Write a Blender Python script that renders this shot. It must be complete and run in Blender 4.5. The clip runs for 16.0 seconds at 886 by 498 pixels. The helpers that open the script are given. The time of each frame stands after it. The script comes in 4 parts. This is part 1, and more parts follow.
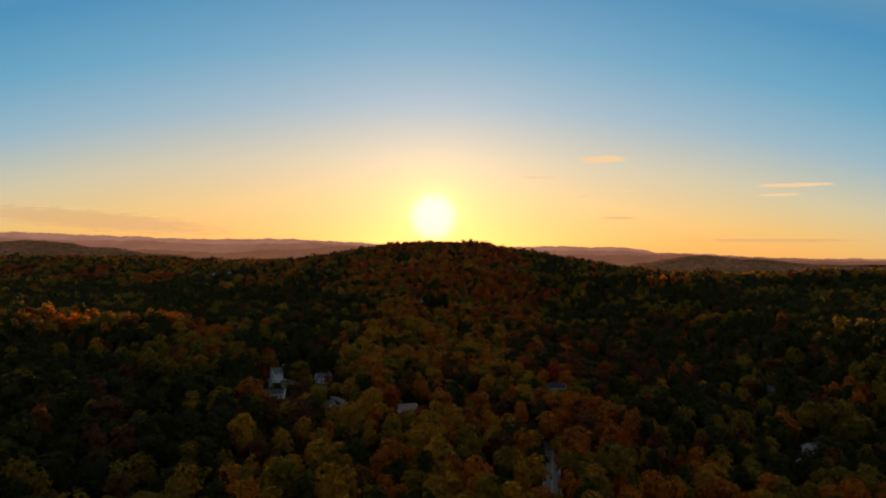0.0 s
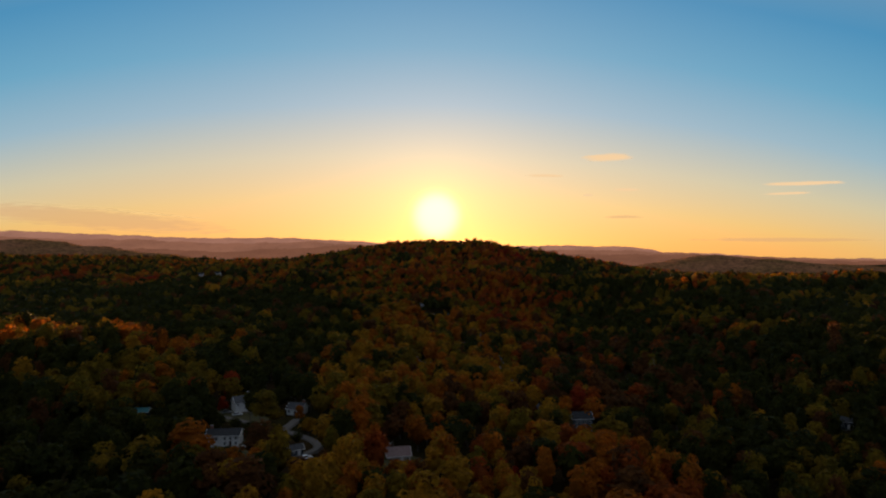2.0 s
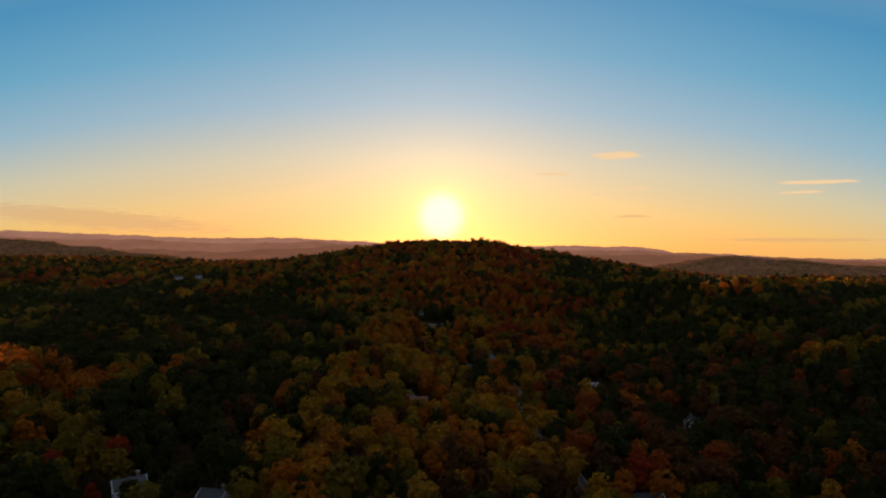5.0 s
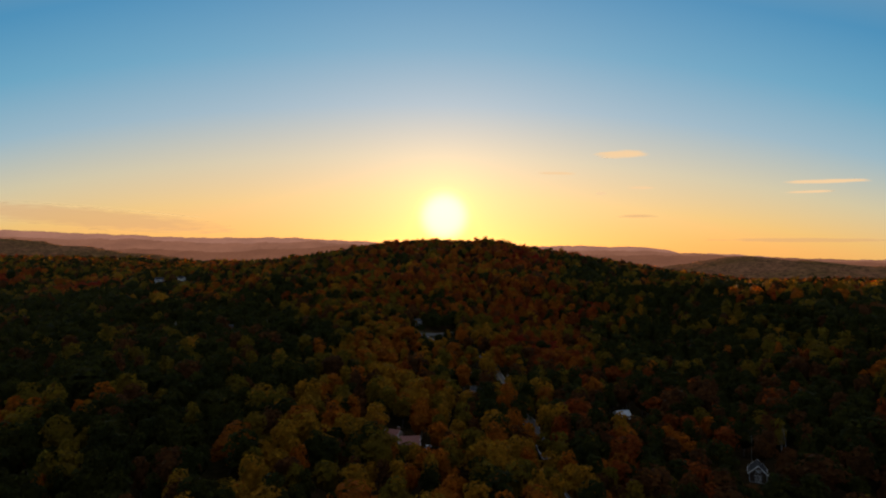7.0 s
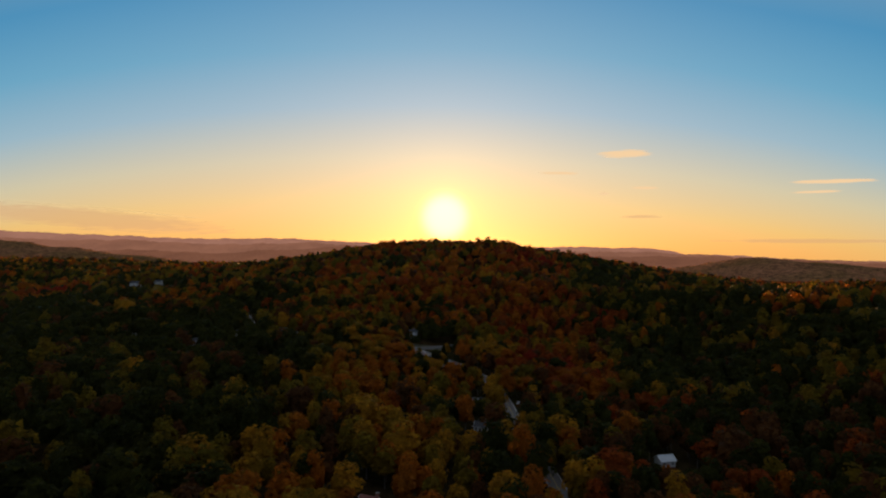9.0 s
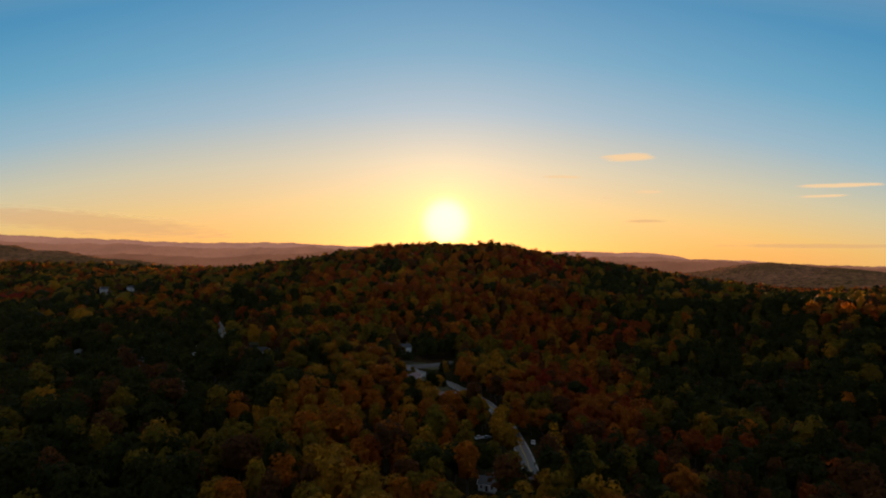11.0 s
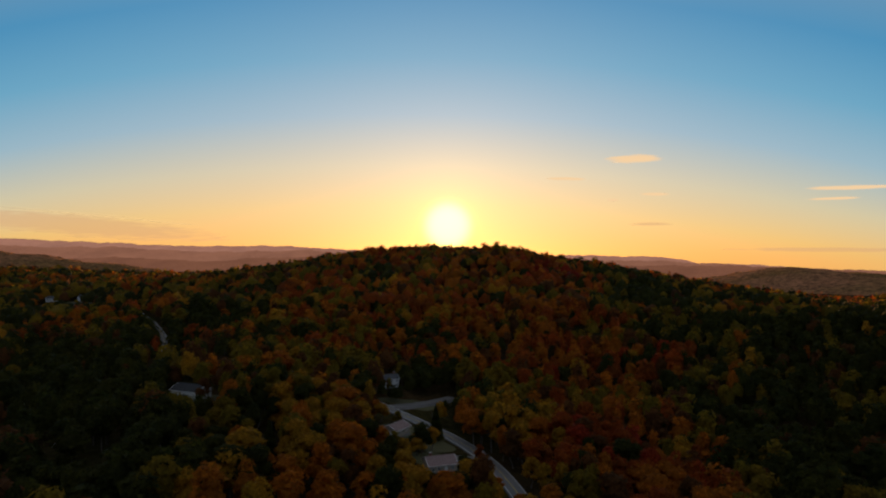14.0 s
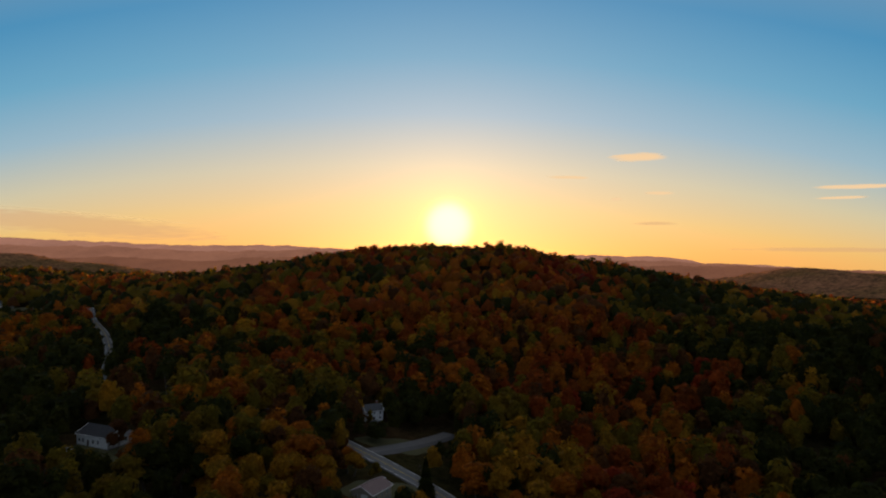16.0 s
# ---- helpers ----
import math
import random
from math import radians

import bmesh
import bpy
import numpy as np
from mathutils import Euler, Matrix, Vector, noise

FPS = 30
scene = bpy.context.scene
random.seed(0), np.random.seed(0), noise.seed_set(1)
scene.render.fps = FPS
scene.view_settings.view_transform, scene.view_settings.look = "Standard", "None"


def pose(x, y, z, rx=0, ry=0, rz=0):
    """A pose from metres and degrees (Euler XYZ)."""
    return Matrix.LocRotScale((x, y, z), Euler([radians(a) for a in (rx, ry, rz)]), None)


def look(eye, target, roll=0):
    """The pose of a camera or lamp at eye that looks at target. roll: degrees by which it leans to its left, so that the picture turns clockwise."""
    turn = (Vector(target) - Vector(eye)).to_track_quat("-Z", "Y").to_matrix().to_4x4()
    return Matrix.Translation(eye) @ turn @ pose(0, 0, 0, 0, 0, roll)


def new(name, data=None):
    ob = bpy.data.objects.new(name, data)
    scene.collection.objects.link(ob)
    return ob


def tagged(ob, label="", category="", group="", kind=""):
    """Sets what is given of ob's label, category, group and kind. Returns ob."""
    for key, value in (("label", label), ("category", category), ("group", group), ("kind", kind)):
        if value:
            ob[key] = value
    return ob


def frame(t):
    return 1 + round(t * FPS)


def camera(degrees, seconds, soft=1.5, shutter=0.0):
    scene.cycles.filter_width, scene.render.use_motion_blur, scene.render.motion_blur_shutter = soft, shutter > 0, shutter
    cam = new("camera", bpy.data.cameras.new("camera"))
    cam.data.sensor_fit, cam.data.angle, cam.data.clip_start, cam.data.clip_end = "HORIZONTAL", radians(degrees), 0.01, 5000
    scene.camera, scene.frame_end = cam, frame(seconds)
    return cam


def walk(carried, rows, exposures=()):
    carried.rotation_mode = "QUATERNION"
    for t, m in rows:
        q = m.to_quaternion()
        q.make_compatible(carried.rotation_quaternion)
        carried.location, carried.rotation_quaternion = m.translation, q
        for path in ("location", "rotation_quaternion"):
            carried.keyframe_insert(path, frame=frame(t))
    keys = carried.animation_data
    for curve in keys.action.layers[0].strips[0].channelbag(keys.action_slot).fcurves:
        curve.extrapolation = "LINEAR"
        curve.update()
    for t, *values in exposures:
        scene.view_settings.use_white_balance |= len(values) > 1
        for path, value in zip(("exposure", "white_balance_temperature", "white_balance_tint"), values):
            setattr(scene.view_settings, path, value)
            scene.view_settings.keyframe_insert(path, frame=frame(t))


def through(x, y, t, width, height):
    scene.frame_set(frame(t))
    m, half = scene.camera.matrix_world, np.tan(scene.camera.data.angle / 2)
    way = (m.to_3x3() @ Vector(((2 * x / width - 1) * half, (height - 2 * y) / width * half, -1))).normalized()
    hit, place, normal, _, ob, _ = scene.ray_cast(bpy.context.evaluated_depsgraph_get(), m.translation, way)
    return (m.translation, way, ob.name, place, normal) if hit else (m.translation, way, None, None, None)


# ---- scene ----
cam = camera(72.0, 16.0, soft=2.1)
SIDE, AHEAD, EYE, ANGLE = 320.0, 545.0, 66.0, 0.588
ROWS = [
    (0.0, 0.0, 0.0, 0.0, 0.0, 0.0, -0.0),
    (0.5, 0.0006, 0.0297, 0.0002, 0.12, -0.04, -0.02),
    (1.0, 0.0014, 0.0589, 0.0006, 0.26, -0.06, -0.02),
    (1.5, 0.0022, 0.0888, 0.001, 0.39, -0.08, -0.05),
    (2.0, 0.0027, 0.1188, 0.0021, 0.49, -0.13, -0.06),
    (2.5, 0.0036, 0.149, 0.0026, 0.64, -0.14, -0.02),
    (3.0, 0.004, 0.1795, 0.0026, 0.77, -0.14, -0.0),
    (3.5, 0.0047, 0.2099, 0.0029, 0.88, -0.16, 0.02),
    (4.0, 0.0056, 0.2402, 0.0031, 0.99, -0.15, -0.02),
    (6.5, 0.0122, 0.3972, 0.0019, 1.65, -0.06, -0.15),
    (7.0, 0.0127, 0.4285, 0.0024, 1.71, -0.08, -0.16),
    (7.5, 0.0137, 0.4601, 0.0027, 1.75, -0.08, -0.14),
    (8.0, 0.014, 0.4919, 0.0029, 1.75, -0.07, -0.15),
    (8.5, 0.0145, 0.5237, 0.0037, 1.8, -0.03, -0.17),
    (9.0, 0.0153, 0.5552, 0.0039, 1.84, 0.07, -0.18),
    (11.5, 0.0189, 0.7143, -0.0029, 2.03, 1.07, -0.33),
    (12.0, 0.0195, 0.7448, -0.0021, 2.1, 1.25, -0.29),
    (12.5, 0.0195, 0.7755, -0.0015, 2.15, 1.37, -0.28),
    (13.0, 0.02, 0.8062, -0.0009, 2.19, 1.46, -0.33),
    (13.5, 0.0199, 0.8376, -0.0003, 2.22, 1.46, -0.35),
    (14.0, 0.0209, 0.8691, 0.0005, 2.28, 1.42, -0.35),
    (14.5, 0.0215, 0.9011, 0.0013, 2.28, 1.35, -0.36),
    (15.0, 0.0223, 0.9338, 0.002, 2.32, 1.31, -0.38),
    (15.5, 0.0235, 0.9664, 0.0028, 2.38, 1.31, -0.4),
    (16.0, 0.0244, 0.9993, 0.0036, 2.42, 1.36, -0.47),
]
walk(cam, [(t, pose(SIDE * x, AHEAD * y, EYE + SIDE * z, 90 + ANGLE * pitch, ANGLE * roll, ANGLE * yaw)) for t, x, y, z, yaw, pitch, roll in ROWS])

# ---- world, sun and exposure ----
SUN_AZ, SUN_EL = -0.9, 3.0          # degrees, clockwise from +y, and above the horizon
sun_way = Vector((math.sin(radians(SUN_AZ)) * math.cos(radians(SUN_EL)), math.cos(radians(SUN_AZ)) * math.cos(radians(SUN_EL)), math.sin(radians(SUN_EL))))
world = bpy.data.worlds.new("sunset_sky")
scene.world = world
world.use_nodes = True
wt = world.node_tree
wt.nodes.clear()


def wnode(kind, **kw):
    n = wt.nodes.new(kind)
    for k, v in kw.items():
        n.inputs[k].default_value = v
    return n


def wmath(op, a, b=None, c=None):
    n = wt.nodes.new("ShaderNodeMath")
    n.operation = op
    for i, v in enumerate((a, b, c)):
        if v is None:
            continue
        if isinstance(v, (int, float)):
            n.inputs[i].default_value = v
        else:
            wt.links.new(v, n.inputs[i])
    return n.outputs[0]


sky = wt.nodes.new("ShaderNodeTexSky")
sky.sky_type = "NISHITA"
sky.sun_disc = False
sky.sun_elevation, sky.sun_rotation = radians(SUN_EL), radians(SUN_AZ)
sky.altitude, sky.air_density, sky.dust_density, sky.ozone_density = 200, 1.0, 0.4, 3.0
way = wt.nodes.new("ShaderNodeTexCoord").outputs["Generated"]
dot = wt.nodes.new("ShaderNodeVectorMath")
dot.operation = "DOT_PRODUCT"
wt.links.new(way, dot.inputs[0])
dot.inputs[1].default_value = sun_way
angle = wmath("MULTIPLY", wmath("ARCCOSINE", wmath("MINIMUM", dot.outputs["Value"], 0.9999999)), 180 / math.pi)
bg = wnode("ShaderNodeBackground", Strength=0.05)
wt.links.new(sky.outputs[0], bg.inputs["Color"])
shader = bg.outputs[0]
# clear evening air: amber at the horizon, pale above it, blue higher up; the unseen zenith is neutral grey, set to
# brighten the wood
height = wt.nodes.new("ShaderNodeSeparateXYZ")
wt.links.new(way, height.inputs[0])
air = wt.nodes.new("ShaderNodeValToRGB")
ahead = wmath("MAXIMUM", height.outputs["Y"], 0.35)
aside = wmath("DIVIDE", height.outputs["X"], ahead)
rise = wmath("ADD", wmath("DIVIDE", height.outputs["Z"], ahead), wmath("ADD", wmath("MULTIPLY", wmath("MULTIPLY", aside, aside), 0.14), wmath("MULTIPLY_ADD", aside, 0.03, -0.02)))
wt.links.new(rise, air.inputs[0])       # the blue comes lower away from the sunset, most of all in the north
for k, (sine, colour) in enumerate(((0.0, (0.84, 0.36, 0.09)), (0.03, (0.84, 0.40, 0.11)), (0.066, (0.78, 0.46, 0.15)), (0.13, (0.60, 0.49, 0.31)), (0.215, (0.28, 0.41, 0.49)), (0.31, (0.105, 0.33, 0.485)), (0.42, (0.032, 0.235, 0.43)), (0.75, (0.30, 0.315, 0.33)), (1.0, (0.30, 0.285, 0.27)))):
    el = air.color_ramp.elements[k] if k < 2 else air.color_ramp.elements.new(sine)
    el.position, el.color = sine, (*colour, 1)
west = wt.nodes.new("ShaderNodeMapRange")          # the east, behind the camera, is a dusky blue
west.interpolation_type = "SMOOTHSTEP"
west.inputs["From Min"].default_value, west.inputs["From Max"].default_value = -0.65, 0.68
wt.links.new(dot.outputs["Value"], west.inputs["Value"])
dusk = wt.nodes.new("ShaderNodeMix")
dusk.data_type = "RGBA"
dusk.inputs[6].default_value = (0.22, 0.255, 0.315, 1)
wt.links.new(west.outputs[0], dusk.inputs[0])
wt.links.new(air.outputs[0], dusk.inputs[7])
evening = wnode("ShaderNodeBackground", Strength=0.88)
wt.links.new(dusk.outputs[2], evening.inputs["Color"])
both = wt.nodes.new("ShaderNodeAddShader")
wt.links.new(shader, both.inputs[0])
wt.links.new(evening.outputs[0], both.inputs[1])
shader = both.outputs[0]
# the sun's aureole: disc of glare, yellow ring, wide warm veil of forward-scattered light
for colour, amount, width, power in (((1.0, 0.98, 0.40), 1.15, 2.1, 5.0), ((1.0, 0.55, 0.02), 0.85, 2.0, 1.0), ((1.0, 0.58, 0.36), 0.27, 14.0, 1.0)):
    fall = wmath("EXPONENT", wmath("MULTIPLY", wmath("POWER", wmath("DIVIDE", angle, width), power), -1.0))
    glow = wnode("ShaderNodeBackground", Color=(*colour, 1))
    wt.links.new(wmath("MULTIPLY", fall, amount), glow.inputs["Strength"])
    add = wt.nodes.new("ShaderNodeAddShader")
    wt.links.new(shader, add.inputs[0])
    wt.links.new(glow.outputs[0], add.inputs[1])
    shader = add.outputs[0]
wt.links.new(shader, wt.nodes.new("ShaderNodeOutputWorld").inputs[0])

lamp = bpy.data.lights.new("sun", "SUN")
lamp.energy, lamp.angle, lamp.color = 5.0, radians(0.6), (1.0, 0.50, 0.17)
sun = new("sun", lamp)
sun.matrix_world = look((0, 0, 400), Vector((0, 0, 400)) - sun_way)
scene.view_settings.exposure = 0.0


# ---- materials ----
class Mat:
    """A node material, with short ways to add nodes."""

    def __init__(self, name):
        self.m = bpy.data.materials.new(name)
        self.m.use_nodes = True
        self.t = self.m.node_tree
        self.t.nodes.clear()
        self.out = self.t.nodes.new("ShaderNodeOutputMaterial")

    def node(self, kind, **kw):
        n = self.t.nodes.new(kind)
        for k, v in kw.items():
            sock = n.inputs[k.replace("_", " ")]
            if hasattr(v, "is_output"):
                self.t.links.new(v, sock)
            else:
                sock.default_value = v
        return n

    def link(self, a, b):
        self.t.links.new(a, b)

    def noise(self, scale, detail=3.0, rough=0.6):
        p = self.node("ShaderNodeNewGeometry").outputs["Position"]
        return self.node("ShaderNodeTexNoise", Vector=p, Scale=scale, Detail=detail, Roughness=rough).outputs["Fac"]

    def ramp(self, fac, stops):
        r = self.node("ShaderNodeValToRGB", Fac=fac)
        e = r.color_ramp.elements
        while len(e) < len(stops):
            e.new(0.5)
        for el, (pos, col) in zip(e, stops):
            el.position, el.color = pos, (*col, 1)
        return r.outputs["Color"]

    def mix(self, fac, a, b, blend="MIX"):
        n = self.t.nodes.new("ShaderNodeMix")
        n.data_type, n.blend_type = "RGBA", blend
        for i, v in ((0, fac), (6, a), (7, b)):
            if hasattr(v, "is_output"):
                self.link(v, n.inputs[i])
            else:
                n.inputs[i].default_value = v if i == 0 else (*v, 1)
        return n.outputs[2]

    def bump(self, height, strength=0.5, distance=0.1):
        return self.node("ShaderNodeBump", Height=height, Strength=strength, Distance=distance).outputs["Normal"]

    def principled(self, **kw):
        return self.node("ShaderNodeBsdfPrincipled", **kw)

    def done(self, shader):
        self.link(shader, self.out.inputs["Surface"])
        return self.m


def scaled(c, k):
    return tuple(min(1.0, v * k) for v in c)


def leaf_material(name, colour, other, through=0.55):
    """Autumn foliage: two hues mixed leaf by leaf and tree by tree, thin enough to let low sun through."""
    m = Mat(name)
    isle = m.node("ShaderNodeNewGeometry").outputs["Random Per Island"]
    tree = m.noise(0.085, 2.0)
    fine = m.noise(0.9, 5.0, 0.75)
    c = m.mix(m.ramp(tree, ((0.38, (0, 0, 0)), (0.62, (1, 1, 1)))), colour, other)
    c = m.mix(1.0, c, m.ramp(isle, ((0.0, (0.72, 0.72, 0.72)), (0.5, (0.96, 0.94, 0.92)), (1.0, (1.35, 1.30, 1.2)))), "MULTIPLY")
    c = m.mix(1.0, c, m.ramp(fine, ((0.32, (0.5, 0.5, 0.5)), (0.68, (1.45, 1.4, 1.3)))), "MULTIPLY")
    p = m.principled(Base_Color=c, Roughness=0.62, Normal=m.bump(m.noise(1.4, 5.0, 0.7), 1.0, 0.9))
    p.inputs["Specular IOR Level"].default_value = 0.05
    tr = m.node("ShaderNodeBsdfTranslucent", Color=c)
    mx = m.node("ShaderNodeMixShader", Fac=through)
    m.link(p.outputs[0], mx.inputs[1])
    m.link(tr.outputs[0], mx.inputs[2])
    return m.done(mx.outputs[0])


LEAVES = [
    leaf_material("leaves_dark_green", (0.034, 0.042, 0.010), (0.060, 0.060, 0.011)),
    leaf_material("leaves_olive", (0.170, 0.132, 0.015), (0.225, 0.142, 0.014)),
    leaf_material("leaves_yellow", (0.440, 0.215, 0.016), (0.340, 0.190, 0.018)),
    leaf_material("leaves_amber", (0.460, 0.140, 0.012), (0.350, 0.120, 0.013)),
    leaf_material("leaves_rust", (0.340, 0.070, 0.012), (0.260, 0.072, 0.014)),
    leaf_material("leaves_red", (0.300, 0.032, 0.014), (0.330, 0.054, 0.014)),
    leaf_material("leaves_brown", (0.110, 0.050, 0.018), (0.150, 0.060, 0.018)),
]
DARK, OLIVE, YELLOW, AMBER, RUST, RED, BROWN = range(7)


def bark_material():
    m = Mat("bark")
    c = m.ramp(m.noise(2.5, 5.0), ((0.3, (0.05, 0.038, 0.03)), (0.7, (0.16, 0.13, 0.11))))
    return m.done(m.principled(Base_Color=c, Roughness=0.9, Normal=m.bump(m.noise(9.0, 4.0), 0.8, 0.05)).outputs[0])


def ground_material():
    m = Mat("forest_floor")
    big, fine = m.noise(0.012, 4.0), m.noise(0.35, 6.0, 0.7)
    c = m.mix(m.ramp(big, ((0.4, (0, 0, 0)), (0.6, (1, 1, 1)))), (0.050, 0.034, 0.018), (0.036, 0.034, 0.014))
    c = m.mix(1.0, c, m.ramp(fine, ((0.3, (0.45, 0.45, 0.45)), (0.7, (1.5, 1.35, 1.2)))), "MULTIPLY")
    return m.done(m.principled(Base_Color=c, Roughness=1.0, Specular_IOR_Level=0.0, Normal=m.bump(fine, 1.0, 1.5)).outputs[0])


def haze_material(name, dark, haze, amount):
    """A far wooded ridge, its evening haze painted on as a glow of its own; amount 0 leaves it out."""
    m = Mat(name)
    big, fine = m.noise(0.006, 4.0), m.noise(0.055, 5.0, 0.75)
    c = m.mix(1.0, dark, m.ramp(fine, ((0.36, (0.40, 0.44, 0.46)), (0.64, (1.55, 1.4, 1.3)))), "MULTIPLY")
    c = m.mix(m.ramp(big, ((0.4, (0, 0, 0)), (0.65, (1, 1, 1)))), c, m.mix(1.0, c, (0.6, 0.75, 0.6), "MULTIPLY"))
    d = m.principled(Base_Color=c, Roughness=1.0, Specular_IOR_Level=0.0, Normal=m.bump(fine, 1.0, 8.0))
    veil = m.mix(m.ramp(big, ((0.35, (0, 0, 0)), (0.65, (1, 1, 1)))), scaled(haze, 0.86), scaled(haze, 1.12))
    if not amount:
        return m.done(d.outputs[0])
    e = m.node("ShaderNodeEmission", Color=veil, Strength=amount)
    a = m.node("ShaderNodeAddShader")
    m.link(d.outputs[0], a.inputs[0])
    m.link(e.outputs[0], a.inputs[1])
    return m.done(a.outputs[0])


BARK, FLOOR = bark_material(), ground_material()


# ---- the lie of the land ----
def smooth(a, b, v):
    t = np.clip((np.asarray(v, float) - a) / (b - a), 0, 1)
    return t * t * (3 - 2 * t)


CREST_X = (-1400, -1000, -700, -470, -300, -230, -150, -60, 60, 130, 190, 260, 345, 415, 500, 620, 900)
HOLLOW_X = (-240, -150, -100, -50, 0, 40, 70, 100, 150, 195, 245, 300, 370)          # the valley floor, deepest on the right
HOLLOW_D = (0, 1.0, 2.2, 5.6, 13.6, 17.5, 20.5, 26, 25.5, 20, 8, 2, 0)
CREST_Z = (32, 36, 31, 26, 30, 40, 55, 66, 60.5, 53, 46, 34, 21, 9, -4, -10, -8)


def wave(x, y, scale, seed):
    """Smooth rolling noise, about -1 to 1, on arrays."""
    r = np.random.RandomState(seed)
    s = 0
    for k in range(5):
        a, ph = r.uniform(0, 2 * math.pi, 2)
        f = r.uniform(0.7, 1.5) * 2 * math.pi / scale
        s = s + np.sin((x * math.cos(a) + y * math.sin(a)) * f + ph)
    return s / 2.6


def ground_z(x, y):
    x, y = np.asarray(x, float), np.asarray(y, float)
    z = -4.0 + 2.0 * wave(x, y, 330, 3)
    z = z - np.interp(x, HOLLOW_X, HOLLOW_D) * (1 - smooth(745, 1000, y)) * smooth(-400, 150, y)
    z = z + 5 * smooth(650, 1050, y) * smooth(-40, -260, x) * (1 - smooth(1150, 1300, y))
    crest = np.interp(x, CREST_X, CREST_Z) + 4
    line = 1310 + 120 * smooth(-250, -700, x) + 60 * smooth(-700, -1100, x)
    face = smooth(0, 1, (y - (line - 470)) / 470) * (1 - smooth(line + 60, line + 650, y))
    z = z + crest * face
    z = z + 23 * smooth(240, 350, x) * (1 - 0.6 * smooth(700, 1000, x)) * np.exp(-((y - 860) / 120) ** 2)        # the rise on the right
    z = z + 10 * smooth(-140, -215, x) * (1 - smooth(-420, -620, x)) * np.exp(-((y - 422) / 58) ** 2)            # the knoll on the left
    z = z - 3 * smooth(-130, -190, x) * smooth(480, 570, y) * (1 - smooth(770, 850, y))
    z = z - 14 * smooth(1500, 2400, y)
    return z


def mesh_from(name, verts, faces, material=None, smooth_faces=True):
    me = bpy.data.meshes.new(name)
    me.from_pydata([tuple(v) for v in verts], [], [tuple(int(i) for i in f) for f in faces])
    if smooth_faces:
        me.polygons.foreach_set("use_smooth", [True] * len(me.polygons))
    if material:
        me.materials.append(material)
    me.update()
    return me


def sheet(xs, ys, zf):
    X, Y = np.meshgrid(xs, ys)
    V = np.stack([X.ravel(), Y.ravel(), zf(X, Y).ravel()], 1)
    n, m = len(xs), len(ys)
    i = (np.arange(m - 1)[:, None] * n + np.arange(n - 1)[None, :]).ravel()
    return V, np.stack([i, i + 1, i + 1 + n, i + n], 1)


def graded(lo, hi, fine_lo, fine_hi, step, coarse):
    a = np.arange(fine_lo, fine_hi + 1, step)
    return np.concatenate([np.linspace(lo, fine_lo, coarse)[:-1], a, np.linspace(fine_hi, hi, coarse)[1:]])


V, F = sheet(graded(-4900, 4900, -1400, 1200, 13, 24), graded(-4800, 4900, -150, 2000, 13, 24), ground_z)
tagged(new("ground", mesh_from("ground", V, F, FLOOR)), "dark woodland floor covered with fallen leaves", "ground", kind="structure")


def ridge(name, y, line, depth, material, label, seed):
    """A wooded ridge across the view: its skyline is given as (x, z) marks, with small bumps of tree tops."""
    xs = np.linspace(line[0][0], line[-1][0], 420)
    top = np.interp(xs, [p[0] for p in line], [p[1] for p in line])
    k = np.ones(7) / 7
    top = np.convolve(np.pad(top, 3, "edge"), k, "valid") + 3.5 * wave(xs, 0 * xs, 210, seed + 50) + 2.0 * wave(xs, 0 * xs, 60, seed + 60)
    r = np.random.RandomState(seed)
    rows, steps = [], 16
    for j in range(steps + 1):
        u = j / steps
        h = math.sin(u * math.pi / 2) ** 1.2
        jag = r.uniform(-1, 1, len(xs)) * 2.2 * (0.4 + u)
        fold = 14 * u * (1 - u) * wave(xs, np.full_like(xs, u * depth), 260, seed)
        rows.append(np.stack([xs, y - depth * (1 - u) + fold * 2, -40 + (top + 40) * h + jag + fold * 0.5], 1))
    rows.append(np.stack([xs, np.full_like(xs, y + depth * 0.6), np.full_like(xs, -60.0)], 1))
    V = np.concatenate(rows)
    n = len(xs)
    i = (np.arange(steps + 1)[:, None] * n + np.arange(n - 1)[None, :]).ravel()
    F = np.stack([i, i + 1, i + 1 + n, i + n], 1)
    return tagged(new(name, mesh_from(name, V, F, material)), label, "ridge", kind="structure")


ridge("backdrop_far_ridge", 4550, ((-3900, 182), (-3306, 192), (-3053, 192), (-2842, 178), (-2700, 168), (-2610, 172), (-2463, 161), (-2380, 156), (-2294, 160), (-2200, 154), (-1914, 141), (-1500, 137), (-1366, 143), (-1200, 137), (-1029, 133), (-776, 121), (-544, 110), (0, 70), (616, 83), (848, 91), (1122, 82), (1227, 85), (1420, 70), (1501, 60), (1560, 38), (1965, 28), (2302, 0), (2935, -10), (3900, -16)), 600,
      haze_material("far_ridge_haze", (0.05, 0.03, 0.02), (0.325, 0.150, 0.104), 1.0), "violet wooded ridge with painted haze under the evening sky", 5)
